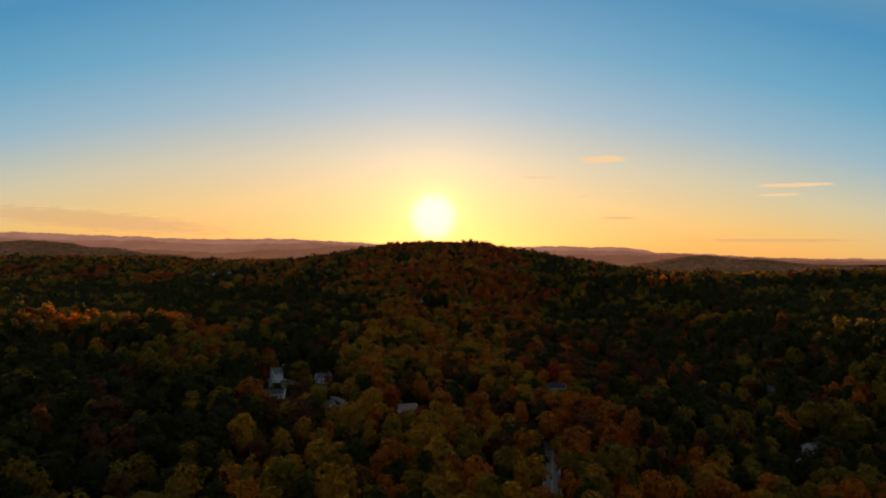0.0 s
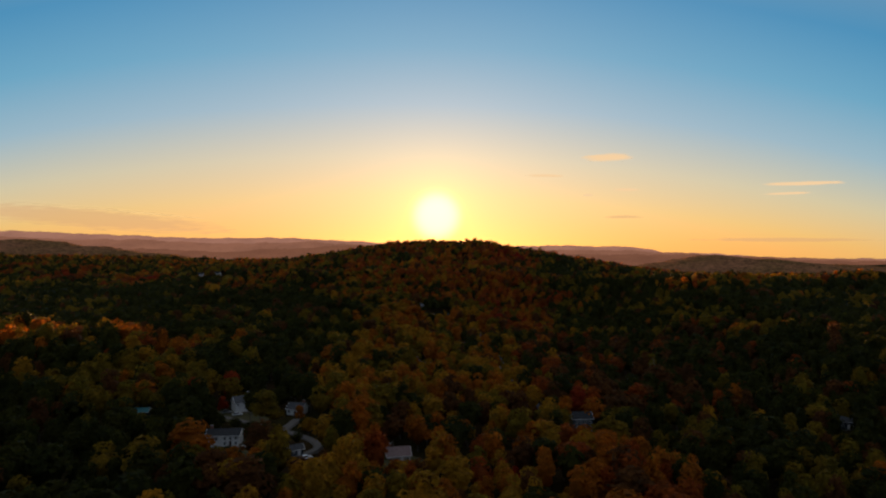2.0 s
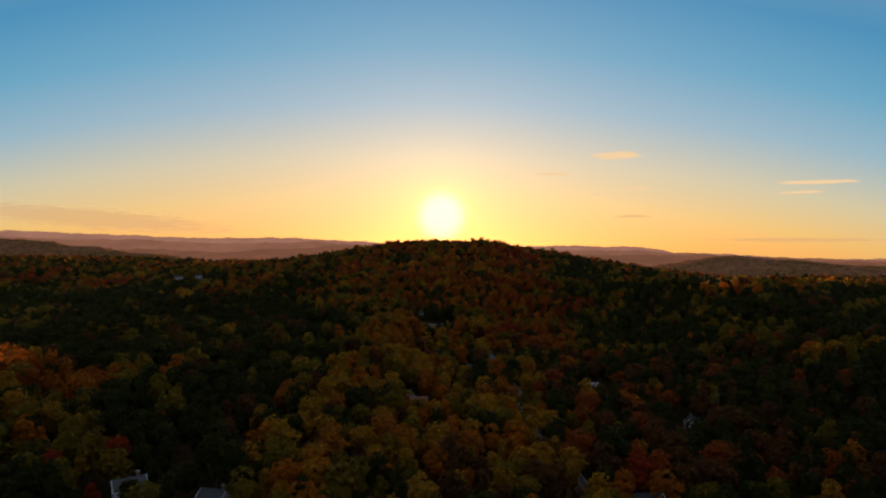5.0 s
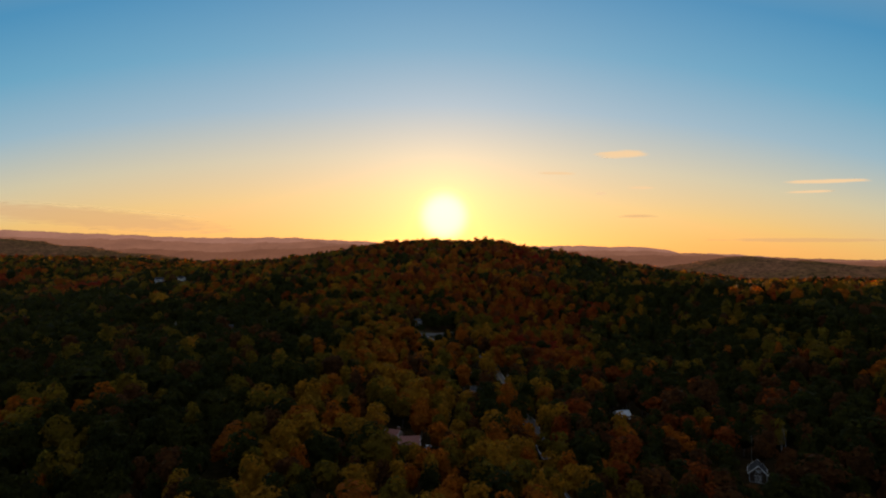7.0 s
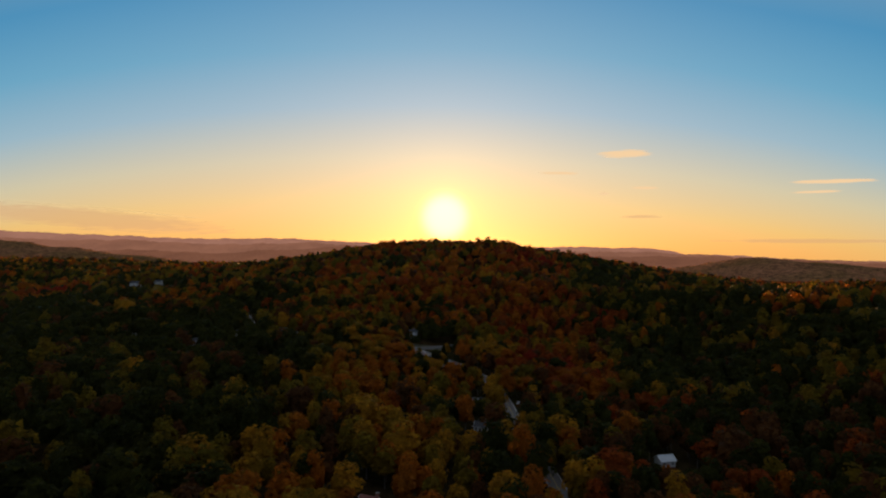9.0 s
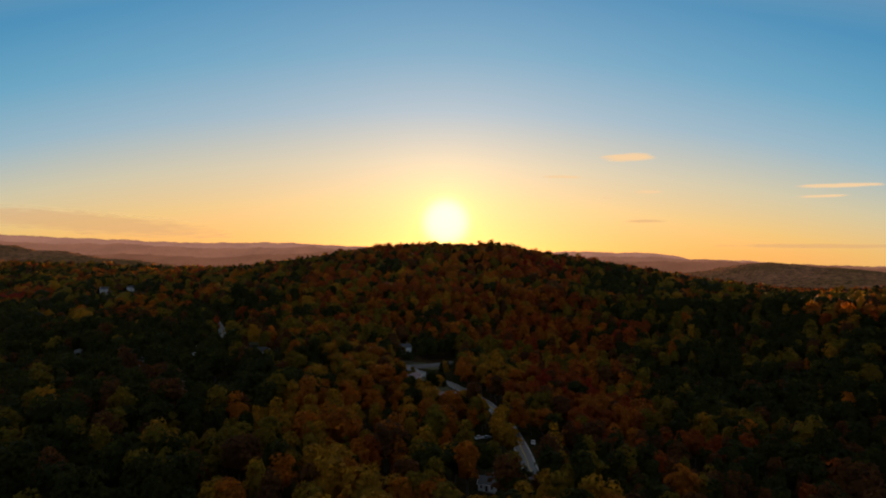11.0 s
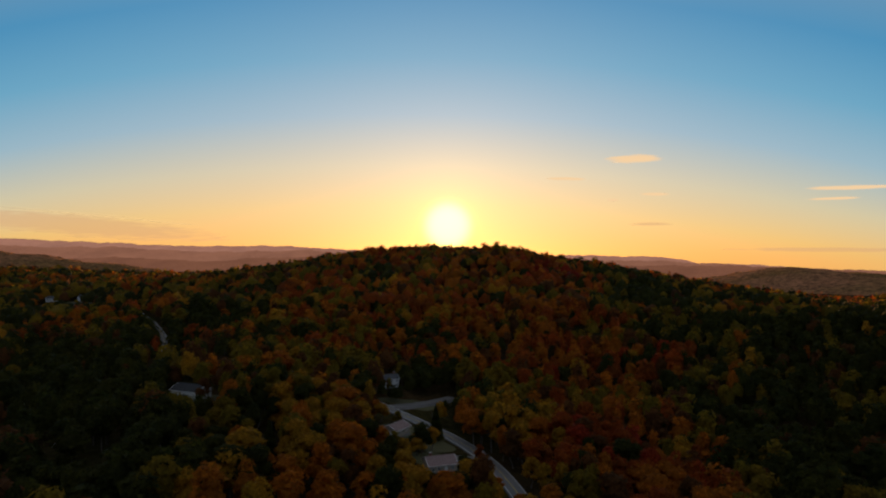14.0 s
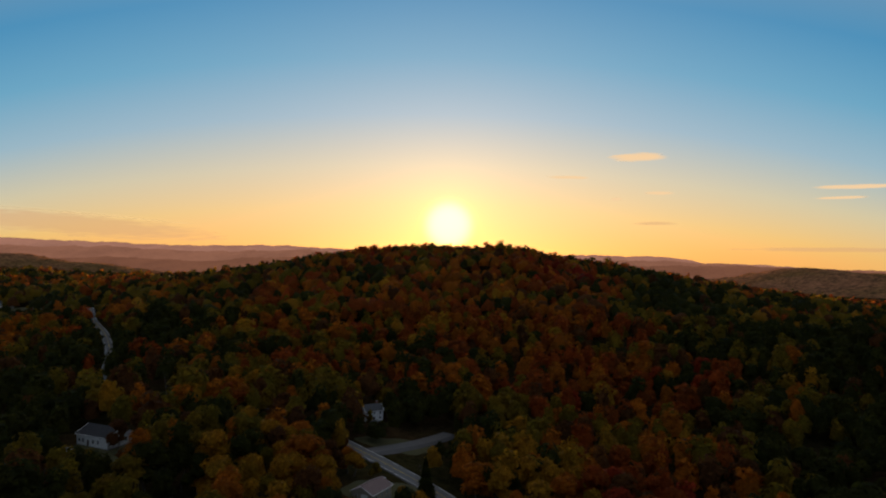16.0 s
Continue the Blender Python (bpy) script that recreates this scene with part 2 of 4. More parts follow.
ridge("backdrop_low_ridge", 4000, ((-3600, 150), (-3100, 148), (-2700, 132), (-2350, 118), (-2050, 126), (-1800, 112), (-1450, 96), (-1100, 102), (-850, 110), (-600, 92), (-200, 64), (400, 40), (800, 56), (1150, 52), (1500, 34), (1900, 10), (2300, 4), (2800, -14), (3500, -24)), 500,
      haze_material("low_ridge_haze", (0.05, 0.03, 0.02), (0.238, 0.101, 0.063), 1.0), "pale brown wooded ridge with painted evening haze", 9)
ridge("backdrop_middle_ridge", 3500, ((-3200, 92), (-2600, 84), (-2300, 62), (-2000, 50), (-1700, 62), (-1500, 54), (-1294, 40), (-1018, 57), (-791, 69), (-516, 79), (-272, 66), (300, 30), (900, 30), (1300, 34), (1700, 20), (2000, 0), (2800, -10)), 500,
      haze_material("middle_ridge_haze", (0.05, 0.03, 0.02), (0.175, 0.070, 0.041), 1.0), "dim brown wooded ridge with painted evening haze", 6)
ridge("backdrop_left_hill", 2250, ((-2300, 80), (-1900, 90), (-1635, 92), (-1489, 97), (-1405, 88), (-1291, 71), (-1239, 73), (-1113, 58), (-1030, 46), (-900, 30), (-700, 10)), 650,
      haze_material("wooded_hill", (0.32, 0.155, 0.082), (0, 0, 0), 0.0), "dark wooded hill beyond the valley", 7)
ridge("backdrop_right_hill", 2250, ((500, -20), (640, -6), (700, 6), (784, 22), (867, 35), (951, 39), (1055, 35), (1159, 24), (1285, 12), (1450, 2), (1900, -8), (2300, -20)), 800,
      bpy.data.materials["wooded_hill"], "dark wooded hill with a rounded top", 8)


# ---- the wood ----
def icosphere(level):
    bm = bmesh.new()
    bmesh.ops.create_icosphere(bm, subdivisions=level, radius=1)
    v = np.array([p.co for p in bm.verts])
    f = np.array([[q.index for q in p.verts] for p in bm.faces])
    bm.free()
    return v, f


ICO0, ICO1, ICO2 = icosphere(1), icosphere(2), icosphere(3)


def lobes_of(r, n, radius, low, high):
    """Centres and radii of the rounded masses that make up a crown, uneven from side to side."""
    lean, tall = r.uniform(-0.12, 0.12, 2) * radius, r.uniform(0.85, 1.0)
    high = low + (high - low) * tall
    c = [(lean[0], lean[1], high - 0.36 * radius, r.uniform(0.40, 0.58) * radius)]
    for k in range(n - 1):
        a = k * 2.4 + r.uniform(-0.7, 0.7)
        u = r.uniform(0, 1)
        z = low + (high - low) * (0.20 + 0.62 * u)
        d = radius * (0.68 - 0.40 * u) * r.uniform(0.7, 1.25)
        c.append((d * math.cos(a) + lean[0] * u, d * math.sin(a) + lean[1] * u, z, radius * r.uniform(0.28, 0.50)))
    return np.array(c)


def leaf_cards(r, lobes, n, size):
    """Three-cornered sprays of leaves set over the lobes."""
    w = lobes[:, 3] ** 2
    pick = r.choice(len(lobes), n, p=w / w.sum())
    d = r.normal(size=(n, 3))
    d[:, 2] = np.abs(d[:, 2]) * 0.9 + 0.05 - 0.5 * (r.uniform(size=n) < 0.3)
    d /= np.linalg.norm(d, axis=1)[:, None]
    L = lobes[pick]
    p = L[:, :3] + d * (L[:, 3] * r.uniform(0.86, 1.16, n))[:, None]
    nrm = d + (0, 0, 0.18) + r.normal(size=(n, 3)) * 0.24
    nrm /= np.linalg.norm(nrm, axis=1)[:, None]
    t = np.cross(nrm, r.normal(size=(n, 3)))
    t /= np.linalg.norm(t, axis=1)[:, None]
    b = np.cross(nrm, t)
    s = (size * r.uniform(0.6, 1.35, n))[:, None]
    q = r.uniform(0.35, 0.75, (n, 4, 1))
    c = np.stack([p + s * (t * q[:, 0]), p + s * (b * q[:, 1] - t * q[:, 2] * 0.6) + nrm * s * 0.15, p - s * (b * q[:, 3] + t * q[:, 2] * 0.6) - nrm * s * 0.18], 1)
    i = np.arange(n)[:, None] * 3
    return c.reshape(-1, 3), i + np.arange(3)[None, :]


def lobe_cores(r, lobes, ico, k=0.9):
    vs, fs, o = [], [], 0
    v0, f0 = ico
    for x, y, z, rad in lobes:
        v = v0 * (rad * k * r.uniform(0.76, 1.16, (len(v0), 1))) * (1, 1, 1.25) + (x, y, z)
        vs.append(v)
        fs.append(f0 + o)
        o += len(v)
    return np.concatenate(vs), np.concatenate(fs)


def dome(r, radius, low, high, ico, cut=-0.35):
    """One lumpy crown mass, open below."""
    v0, f0 = ico
    keep = (v0[f0][:, :, 2].mean(1) > cut)
    f = f0[keep]
    used = np.unique(f)
    idx = np.full(len(v0), -1)
    idx[used] = np.arange(len(used))
    v = v0[used] * r.uniform(0.72, 1.12, (len(used), 1)) * (radius, radius, (high - low) * 0.55)
    v[:, 2] += low + (high - low) * 0.45
    return v, idx[f]


def spike(r, radius, low, high, tiers, sides):
    """A conifer's crown: drooping ragged tiers of boughs."""
    vs, fs, o = [], [], 0
    for k in range(tiers):
        u = k / tiers
        z, rad = low + (high - low) * u, radius * (1 - u) ** 0.85 + 0.25
        a = np.arange(sides) * 2 * math.pi / sides + r.uniform(0, 1)
        rr = rad * np.where(np.arange(sides) % 2, 0.62, 1.0) * r.uniform(0.8, 1.15, sides)
        ring = np.stack([rr * np.cos(a), rr * np.sin(a), z + r.uniform(-0.25, 0.25, sides) - 0.25 * rad], 1)
        vs += [ring, np.array([[0, 0, z + (high - low) / tiers * 1.6]])]
        fs += [(o + i, o + (i + 1) % sides, o + sides) for i in range(sides)]
        o += sides + 1
    return np.concatenate(vs), np.array(fs)


def tube(path, radii, sides):
    """A tapered limb along a path."""
    vs, fs = [], []
    for (p, rad) in zip(path, radii):
        for k in range(sides):
            a = 2 * math.pi * k / sides
            vs.append((p[0] + rad * math.cos(a), p[1] + rad * math.sin(a), p[2]))
    for j in range(len(path) - 1):
        for k in range(sides):
            a, b = j * sides + k, j * sides + (k + 1) % sides
            fs.append((a, b, b + sides, a + sides))
    return vs, fs


# --- clearings
def path_points(marks, step=4.0):
    """Points along a smooth line through the marks (x, y)."""
    P = np.array(marks, float)
    d = np.concatenate([[0], np.cumsum(np.linalg.norm(np.diff(P, axis=0), axis=1))])
    s = np.arange(0, d[-1], step)
    q = np.stack([np.interp(s, d, P[:, 0]), np.interp(s, d, P[:, 1])], 1)
    k = np.ones(9) / 9
    pad = np.pad(q, ((4, 4), (0, 0)), "edge")
    pad[:4], pad[-4:] = 2 * q[0] - q[4:0:-1], 2 * q[-1] - q[-2:-6:-1]
    return np.stack([np.convolve(pad[:, 0], k, "valid"), np.convolve(pad[:, 1], k, "valid")], 1)


MAIN_ROAD = path_points(((20, -300), (24, 0), (30, 150), (39, 220), (47, 260), (53, 300), (53, 350), (50, 420), (45, 480), (43, 540), (36, 600), (35, 645), (31, 690), (22, 730), (5, 762), (-30, 791), (-62, 812), (-95, 850)))
SIDE_ROAD = path_points(((-30, 792), (-19, 802), (-11, 812), (-3, 822), (6, 834)))
HILL_ROAD = path_points(((-172, 838), (-180, 857), (-186, 872), (-199, 901), (-221, 942), (-253, 990), (-289, 1035), (-327, 1093), (-350, 1130)))
YARD_LANE = path_points(((-104, 335), (-84, 325), (-68, 319), (-52, 309), (-45, 303), (-43, 297), (-48, 291), (-56, 289)))
COTTAGE_LANE = path_points(((-67, 318), (-67, 326), (-65, 334)))
HOUSE_DRIVE = path_points(((16, 735), (8, 734), (-2, 733)))
# roofs that show between the crowns, settlement by settlement: x, y, half width, slope of the camera's sight line to
# them
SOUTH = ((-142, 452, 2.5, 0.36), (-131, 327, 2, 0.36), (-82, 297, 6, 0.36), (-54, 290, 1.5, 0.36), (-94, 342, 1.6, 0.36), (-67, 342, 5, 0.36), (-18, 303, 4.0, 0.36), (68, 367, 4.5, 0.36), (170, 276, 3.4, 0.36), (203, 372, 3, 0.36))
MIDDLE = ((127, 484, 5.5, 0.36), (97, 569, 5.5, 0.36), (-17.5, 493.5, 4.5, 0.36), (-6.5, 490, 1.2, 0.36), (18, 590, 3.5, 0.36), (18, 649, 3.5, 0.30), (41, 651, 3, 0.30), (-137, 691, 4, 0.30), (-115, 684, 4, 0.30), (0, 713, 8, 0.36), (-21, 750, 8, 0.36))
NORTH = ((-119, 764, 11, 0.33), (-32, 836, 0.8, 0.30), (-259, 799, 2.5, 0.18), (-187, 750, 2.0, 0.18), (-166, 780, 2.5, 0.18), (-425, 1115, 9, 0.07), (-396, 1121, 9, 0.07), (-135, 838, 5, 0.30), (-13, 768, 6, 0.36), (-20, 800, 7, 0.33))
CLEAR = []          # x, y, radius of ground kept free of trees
OPEN = []           # x, y, half width and sight-line slope: trees towards the camera are cut low
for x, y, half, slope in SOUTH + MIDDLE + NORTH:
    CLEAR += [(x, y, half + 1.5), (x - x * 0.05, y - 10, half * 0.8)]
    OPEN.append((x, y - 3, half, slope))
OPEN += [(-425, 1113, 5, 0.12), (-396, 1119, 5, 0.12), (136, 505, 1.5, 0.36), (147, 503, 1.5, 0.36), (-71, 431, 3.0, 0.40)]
CLEAR += [(136, 505, 4.5), (147, 503, 4.5), (104, 487, 3.5), (113, 491, 4.0), (-71, 436, 6.0)]
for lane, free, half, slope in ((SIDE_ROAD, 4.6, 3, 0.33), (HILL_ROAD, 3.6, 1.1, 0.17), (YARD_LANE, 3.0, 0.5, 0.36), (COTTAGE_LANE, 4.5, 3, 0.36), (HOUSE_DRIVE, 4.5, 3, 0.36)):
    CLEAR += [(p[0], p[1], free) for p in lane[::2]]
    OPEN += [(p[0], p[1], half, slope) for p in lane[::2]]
for p in MAIN_ROAD[::2]:        # the crowns close over the road but for stretches opened to the camera's view
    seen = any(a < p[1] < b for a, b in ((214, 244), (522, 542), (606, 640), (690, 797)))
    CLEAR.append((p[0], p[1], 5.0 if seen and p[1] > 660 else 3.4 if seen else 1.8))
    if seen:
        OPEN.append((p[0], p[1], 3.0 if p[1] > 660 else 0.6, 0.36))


def place_trees():
    """Where trees stand, with their size and kind: a jittered grid, thinned at roads and yards."""
    r = np.random.RandomState(11)
    out = []
    clear = np.array(CLEAR)
    for (y0, y1, step) in ((150, 760, 8.2), (760, 1060, 8.6), (1060, 1200, 9.4), (1200, 1520, 9.2)):
        ys = np.arange(y0, y1, step)
        xs = np.arange(-1300, 1250, step)
        X, Y = np.meshgrid(xs, ys)
        X = X.ravel() + r.uniform(-0.42, 0.42, X.size) * step
        Y = Y.ravel() + r.uniform(-0.42, 0.42, Y.size) * step
        ok = (np.abs(X) < 0.78 * Y + 40) & (X > -0.80 * Y - 40)
        ok &= ~((Y > 1430) & (np.abs(X) < 350))
        X, Y = X[ok], Y[ok]
        near = np.ones(len(X), bool)
        for cx, cy, cr in clear:
            near &= (X - cx) ** 2 + (Y - cy) ** 2 > cr ** 2
        out.append(np.stack([X[near], Y[near]], 1))
    X, Y = np.meshgrid(np.arange(-620, 620, 11.0), np.arange(-330, 800, 11.0))
    X, Y = X.ravel() + r.uniform(-4, 4, X.size), Y.ravel() + r.uniform(-4, 4, Y.size)
    rest = ((np.abs(X) >= 0.80 * Y + 40) | (Y < 145)) & (np.abs(X - 26) > 9)
    out.append(np.stack([X[rest], Y[rest]], 1))
    return np.concatenate(out), r


P, rng = place_trees()
n = len(P)
HIGH = rng.uniform(11.0, 18.5, n) + 1.5 * wave(P[:, 0], P[:, 1], 90, 21)
WIDE = rng.uniform(0.70, 1.34, n) + 0.35 * (rng.uniform(size=n) < 0.14)
TURNS = rng.uniform(0, 2 * math.pi, n)
giant = np.random.RandomState(5).uniform(size=n) < 0.10
crest_line = (np.abs(P[:, 0]) < 300) & (np.abs(P[:, 1] - 1325) < 60)
HIGH = HIGH + 2.5 * giant + crest_line * np.random.RandomState(6).normal(0, 2.6, n)
WIDE = WIDE + 0.18 * giant
GZ = ground_z(P[:, 0], P[:, 1])
# kinds drift over the land: greener in the hollow and to the left, rust and red on the right and on the hill; both
# flanks are darkened partly to imitate shade
warm = 0.46 + 0.30 * wave(P[:, 0], P[:, 1], 150, 31) + 0.16 * wave(P[:, 0], P[:, 1], 62, 77) + 0.20 * smooth(20, 80, P[:, 0]) + 0.09 * smooth(700, 1100, P[:, 1]) + rng.normal(0, 0.14, n)
warm = warm - 0.36 * smooth(-25, -130, P[:, 0]) * (1 - smooth(820, 1040, P[:, 1])) - 0.46 * smooth(125, 205, P[:, 0]) * (1 - smooth(1050, 1300, P[:, 1]))
KIND = np.select([warm < 0.33, warm < 0.57, warm < 0.67, warm < 0.80, warm < 1.08, warm < 1.22], [DARK, OLIVE, rng.choice([YELLOW, OLIVE, AMBER], n, p=[0.45, 0.35, 0.2]), AMBER, RUST, RED], BROWN)
golden = (np.abs(P[:, 0] + 8) < 62) & (P[:, 1] < 800) & (rng.uniform(size=n) < 0.74)       # a belt of golden trees along the valley floor, their share raised to imitate the sun's glare
KIND = np.where(golden, rng.choice([YELLOW, AMBER, OLIVE], n, p=[0.55, 0.29, 0.16]), KIND)
slope_wood = (P[:, 0] > -190) & (P[:, 0] < 140) & (P[:, 1] > 860) & (rng.uniform(size=n) < 0.52 - 0.30 * smooth(60, 170, np.abs(P[:, 0] + 10)))     # the hill's face is turning orange, most at its centre to put the sun's glow into leaf colour
KIND = np.where(slope_wood, rng.choice([AMBER, RUST, YELLOW], n, p=[0.45, 0.45, 0.10]), KIND)
below_road = np.interp(P[:, 1], MAIN_ROAD[:, 1], MAIN_ROAD[:, 0])
shade_strip = (P[:, 0] > below_road + 3) & (P[:, 0] < 230) & (P[:, 1] > 385) & (P[:, 1] < 640) & (rng.uniform(size=n) < 0.62 + 0.24 * smooth(80, 120, P[:, 0]))     # brown trees, and dark kinds that put the deep shade below the road into leaf colour
KIND = np.where(shade_strip, rng.choice([DARK, BROWN, RUST], n, p=[0.55, 0.33, 0.12]), KIND)
KIND = np.where(rng.uniform(size=n) < 0.10, BROWN, KIND)
# extra dark green towards both flanks imitates the lens's darker picture edges
KIND = np.where(rng.uniform(size=n) < 0.09 + 0.24 * smooth(70, 200, P[:, 0]) + 0.14 * smooth(-90, -200, P[:, 0]), DARK, KIND)
crowning = ((P[:, 0] < -150) & (np.abs(P[:, 1] - 425) < 38)) | ((P[:, 0] > 290) & (np.abs(P[:, 1] - 865) < 45))          # bright kinds on the knoll and the rise put the low sun's rim light into leaf colour
KIND = np.where(crowning & (rng.uniform(size=n) < 0.7), rng.choice([YELLOW, AMBER, OLIVE, RUST], n, p=[0.3, 0.35, 0.2, 0.15]), KIND)
keep = (np.random.RandomState(8).uniform(size=n) > 0.10) | crest_line         # fallen and missing trees leave dark gaps
# trees are lowered along the camera's sight line to each OPEN place
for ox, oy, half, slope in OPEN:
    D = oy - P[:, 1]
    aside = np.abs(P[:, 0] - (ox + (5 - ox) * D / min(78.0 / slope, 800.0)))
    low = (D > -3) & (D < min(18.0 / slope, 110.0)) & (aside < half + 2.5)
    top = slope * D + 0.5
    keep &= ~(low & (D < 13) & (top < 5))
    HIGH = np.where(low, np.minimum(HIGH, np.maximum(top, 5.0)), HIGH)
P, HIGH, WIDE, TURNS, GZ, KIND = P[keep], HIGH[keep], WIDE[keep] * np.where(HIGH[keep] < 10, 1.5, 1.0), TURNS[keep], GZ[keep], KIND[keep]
n = len(P)
near_strip = ((np.abs(P[:, 0] - 5) < 135) & (P[:, 1] < 760)) | ((np.abs(P[:, 0]) < 170) & (P[:, 1] < 430))
middle = (((np.abs(P[:, 0]) < 310) & (P[:, 1] < 1010)) | ((np.abs(P[:, 0]) < 300) & (np.abs(P[:, 1] - 1325) < 60))) & ~near_strip
outer = (P[:, 1] < 800) & ((np.abs(P[:, 0]) >= 0.80 * P[:, 1] + 40) | (P[:, 1] < 145))
far = ~near_strip & ~middle & ~outer
near_strip, middle = near_strip & ~outer, middle & ~outer


def woods(name, who, templates, label, seed):
    """Many trees in one mesh: each a turned and scaled template, its leaves in its kind's material."""
    r = np.random.RandomState(seed)
    idx = np.flatnonzero(who)
    pick = r.randint(0, len(templates), len(idx))
    tv, tq, km = [], [], []
    o = 0
    for t, (v, faces) in enumerate(templates):
        sel = idx[pick == t]
        if not len(sel):
            continue
        c, s = np.cos(TURNS[sel])[:, None], np.sin(TURNS[sel])[:, None]
        k = (HIGH[sel] / 16.0)[:, None]
        w = k * WIDE[sel][:, None]
        x = (v[None, :, 0] * c - v[None, :, 1] * s) * w + P[sel, 0][:, None]
        y = (v[None, :, 0] * s + v[None, :, 1] * c) * w + P[sel, 1][:, None]
        z = v[None, :, 2] * k + GZ[sel][:, None]
        tv.append(np.stack([x, y, z], 2).reshape(-1, 3))
        off = (o + np.arange(len(sel)) * len(v))
        for f, bark, rounded in faces:
            g = (f[None] + off[:, None, None])
            tq.append((g.reshape(-1, f.shape[1]), np.tile(np.full(len(f), rounded), len(sel)), np.repeat(np.full(len(sel), 7) if bark else KIND[sel], len(f))))
        o += len(sel) * len(v)
    verts = np.concatenate(tv)
    loops = np.concatenate([f.ravel() for f, _, _ in tq])
    sizes = np.concatenate([np.full(len(f), f.shape[1]) for f, _, _ in tq])
    rounds = np.concatenate([c for _, c, _ in tq])
    mats = np.concatenate([m for _, _, m in tq])
    me = bpy.data.meshes.new(name)
    me.vertices.add(len(verts))
    me.vertices.foreach_set("co", verts.ravel())
    me.loops.add(len(loops))
    me.loops.foreach_set("vertex_index", loops.astype(np.int32))
    me.polygons.add(len(sizes))
    me.polygons.foreach_set("loop_start", np.concatenate([[0], np.cumsum(sizes)[:-1]]).astype(np.int32))
    for m in LEAVES + [BARK]:
        me.materials.append(m)
    me.polygons.foreach_set("material_index", mats.astype(np.int32))
    me.polygons.foreach_set("use_smooth", rounds)
    me.update(calc_edges=True)
    return tagged(new(name, me), label, "forest", kind="stuff")


def near_template(seed):
    r = np.random.RandomState(seed)
    lo = lobes_of(r, 11, 5.0, 3.5, 16)
    v1, f1 = dome(r, 3.6, 4.0, 14.2, ICO0, -0.7)
    v2, f2 = leaf_cards(r, lo, 330, 1.20)
    v3, f3 = tube(((0, 0, -0.5), (0.1, 0, 4), (0, 0.2, 8)), (0.3, 0.22, 0.14), 4)
    v = np.concatenate([v1, v2, np.array(v3)])
    return v, [(f1, False, True), (f2 + len(v1), False, False), (np.array(f3) + len(v1) + len(v2), True, True)]


def middle_template(seed):
    r = np.random.RandomState(seed)
    lo = lobes_of(r, 8, 5.3, 3.5, 16)
    v1, f1 = dome(r, 4.2, 3.5, 14.8, ICO0, -0.5)
    v2, f2 = leaf_cards(r, lo, 130, 1.7)
    return np.concatenate([v1, v2]), [(f1, False, True), (f2 + len(v1), False, False)]


def far_template(seed):
    r = np.random.RandomState(seed)
    v1, f1 = dome(r, 5.4, 0.5, 15.8, ICO1, 0.02)
    v2, f2 = leaf_cards(r, lobes_of(r, 7, 5.6, 5.0, 16.2), 10, 2.4)
    return np.concatenate([v1, v2]), [(f1, False, True), (f2 + len(v1), False, False)]


def outer_template(seed):
    r = np.random.RandomState(seed)
    v1, f1 = dome(r, 6.2, 1.0, 16.0, ICO0, -0.5)
    return v1, [(f1, False, True)]


# ---- materials of buildings, roads and loose things ----
def plain(name, a, b, scale, rough, metal=0.0, bump=0.2, boards=0.0, sheen=0.5):
    """Two tones mixed by worn noise at two scales; boards: spacing in metres of level board or shingle joints."""
    m = Mat(name)
    f = m.mix(0.45, m.ramp(m.noise(scale, 4.0), ((0.3, (0, 0, 0)), (0.7, (1, 1, 1)))), m.ramp(m.noise(scale * 9, 4.0), ((0.3, (0, 0, 0)), (0.7, (1, 1, 1)))))
    c = m.mix(f, a, b)
    h = m.noise(scale * 12, 4.0)
    if boards:
        w = m.node("ShaderNodeTexWave", Scale=1.0 / boards / 3.1416 * 1.57, Distortion=0.25, Vector=m.node("ShaderNodeNewGeometry").outputs["Position"])
        w.bands_direction = "Z"
        c = m.mix(1.0, c, m.ramp(w.outputs["Fac"], ((0.0, (0.62, 0.62, 0.62)), (0.25, (1, 1, 1)))), "MULTIPLY")
        h = w.outputs["Fac"]
    p = m.principled(Base_Color=c, Roughness=rough, Metallic=metal, Specular_IOR_Level=sheen, Normal=m.bump(h, bump, 0.05))
    return m.done(p.outputs[0])


WHITE_BOARD = plain("white_clapboard", (0.80, 0.80, 0.78), (0.66, 0.66, 0.64), 0.7, 0.6, boards=0.22)
BROWN_BOARD = plain("brown_stained_boards", (0.050, 0.030, 0.020), (0.075, 0.046, 0.030), 0.8, 0.8, boards=0.25)
BLUE_BOARD = plain("slate_blue_clapboard", (0.045, 0.060, 0.078), (0.060, 0.075, 0.090), 0.7, 0.65, boards=0.22)
TAN_BOARD = plain("tan_clapboard", (0.42, 0.36, 0.28), (0.34, 0.29, 0.23), 0.7, 0.65, boards=0.22)
GREY_SHINGLE = plain("grey_asphalt_shingles", (0.070, 0.074, 0.080), (0.110, 0.112, 0.118), 0.9, 0.9, boards=0.16, sheen=0.15)
DARK_SHINGLE = plain("charcoal_asphalt_shingles", (0.030, 0.032, 0.036), (0.052, 0.054, 0.058), 0.9, 0.9, boards=0.16, sheen=0.15)
RED_SHINGLE = plain("faded_red_shingles", (0.42, 0.19, 0.16), (0.32, 0.15, 0.13), 0.9, 0.9, boards=0.16, sheen=0.15)
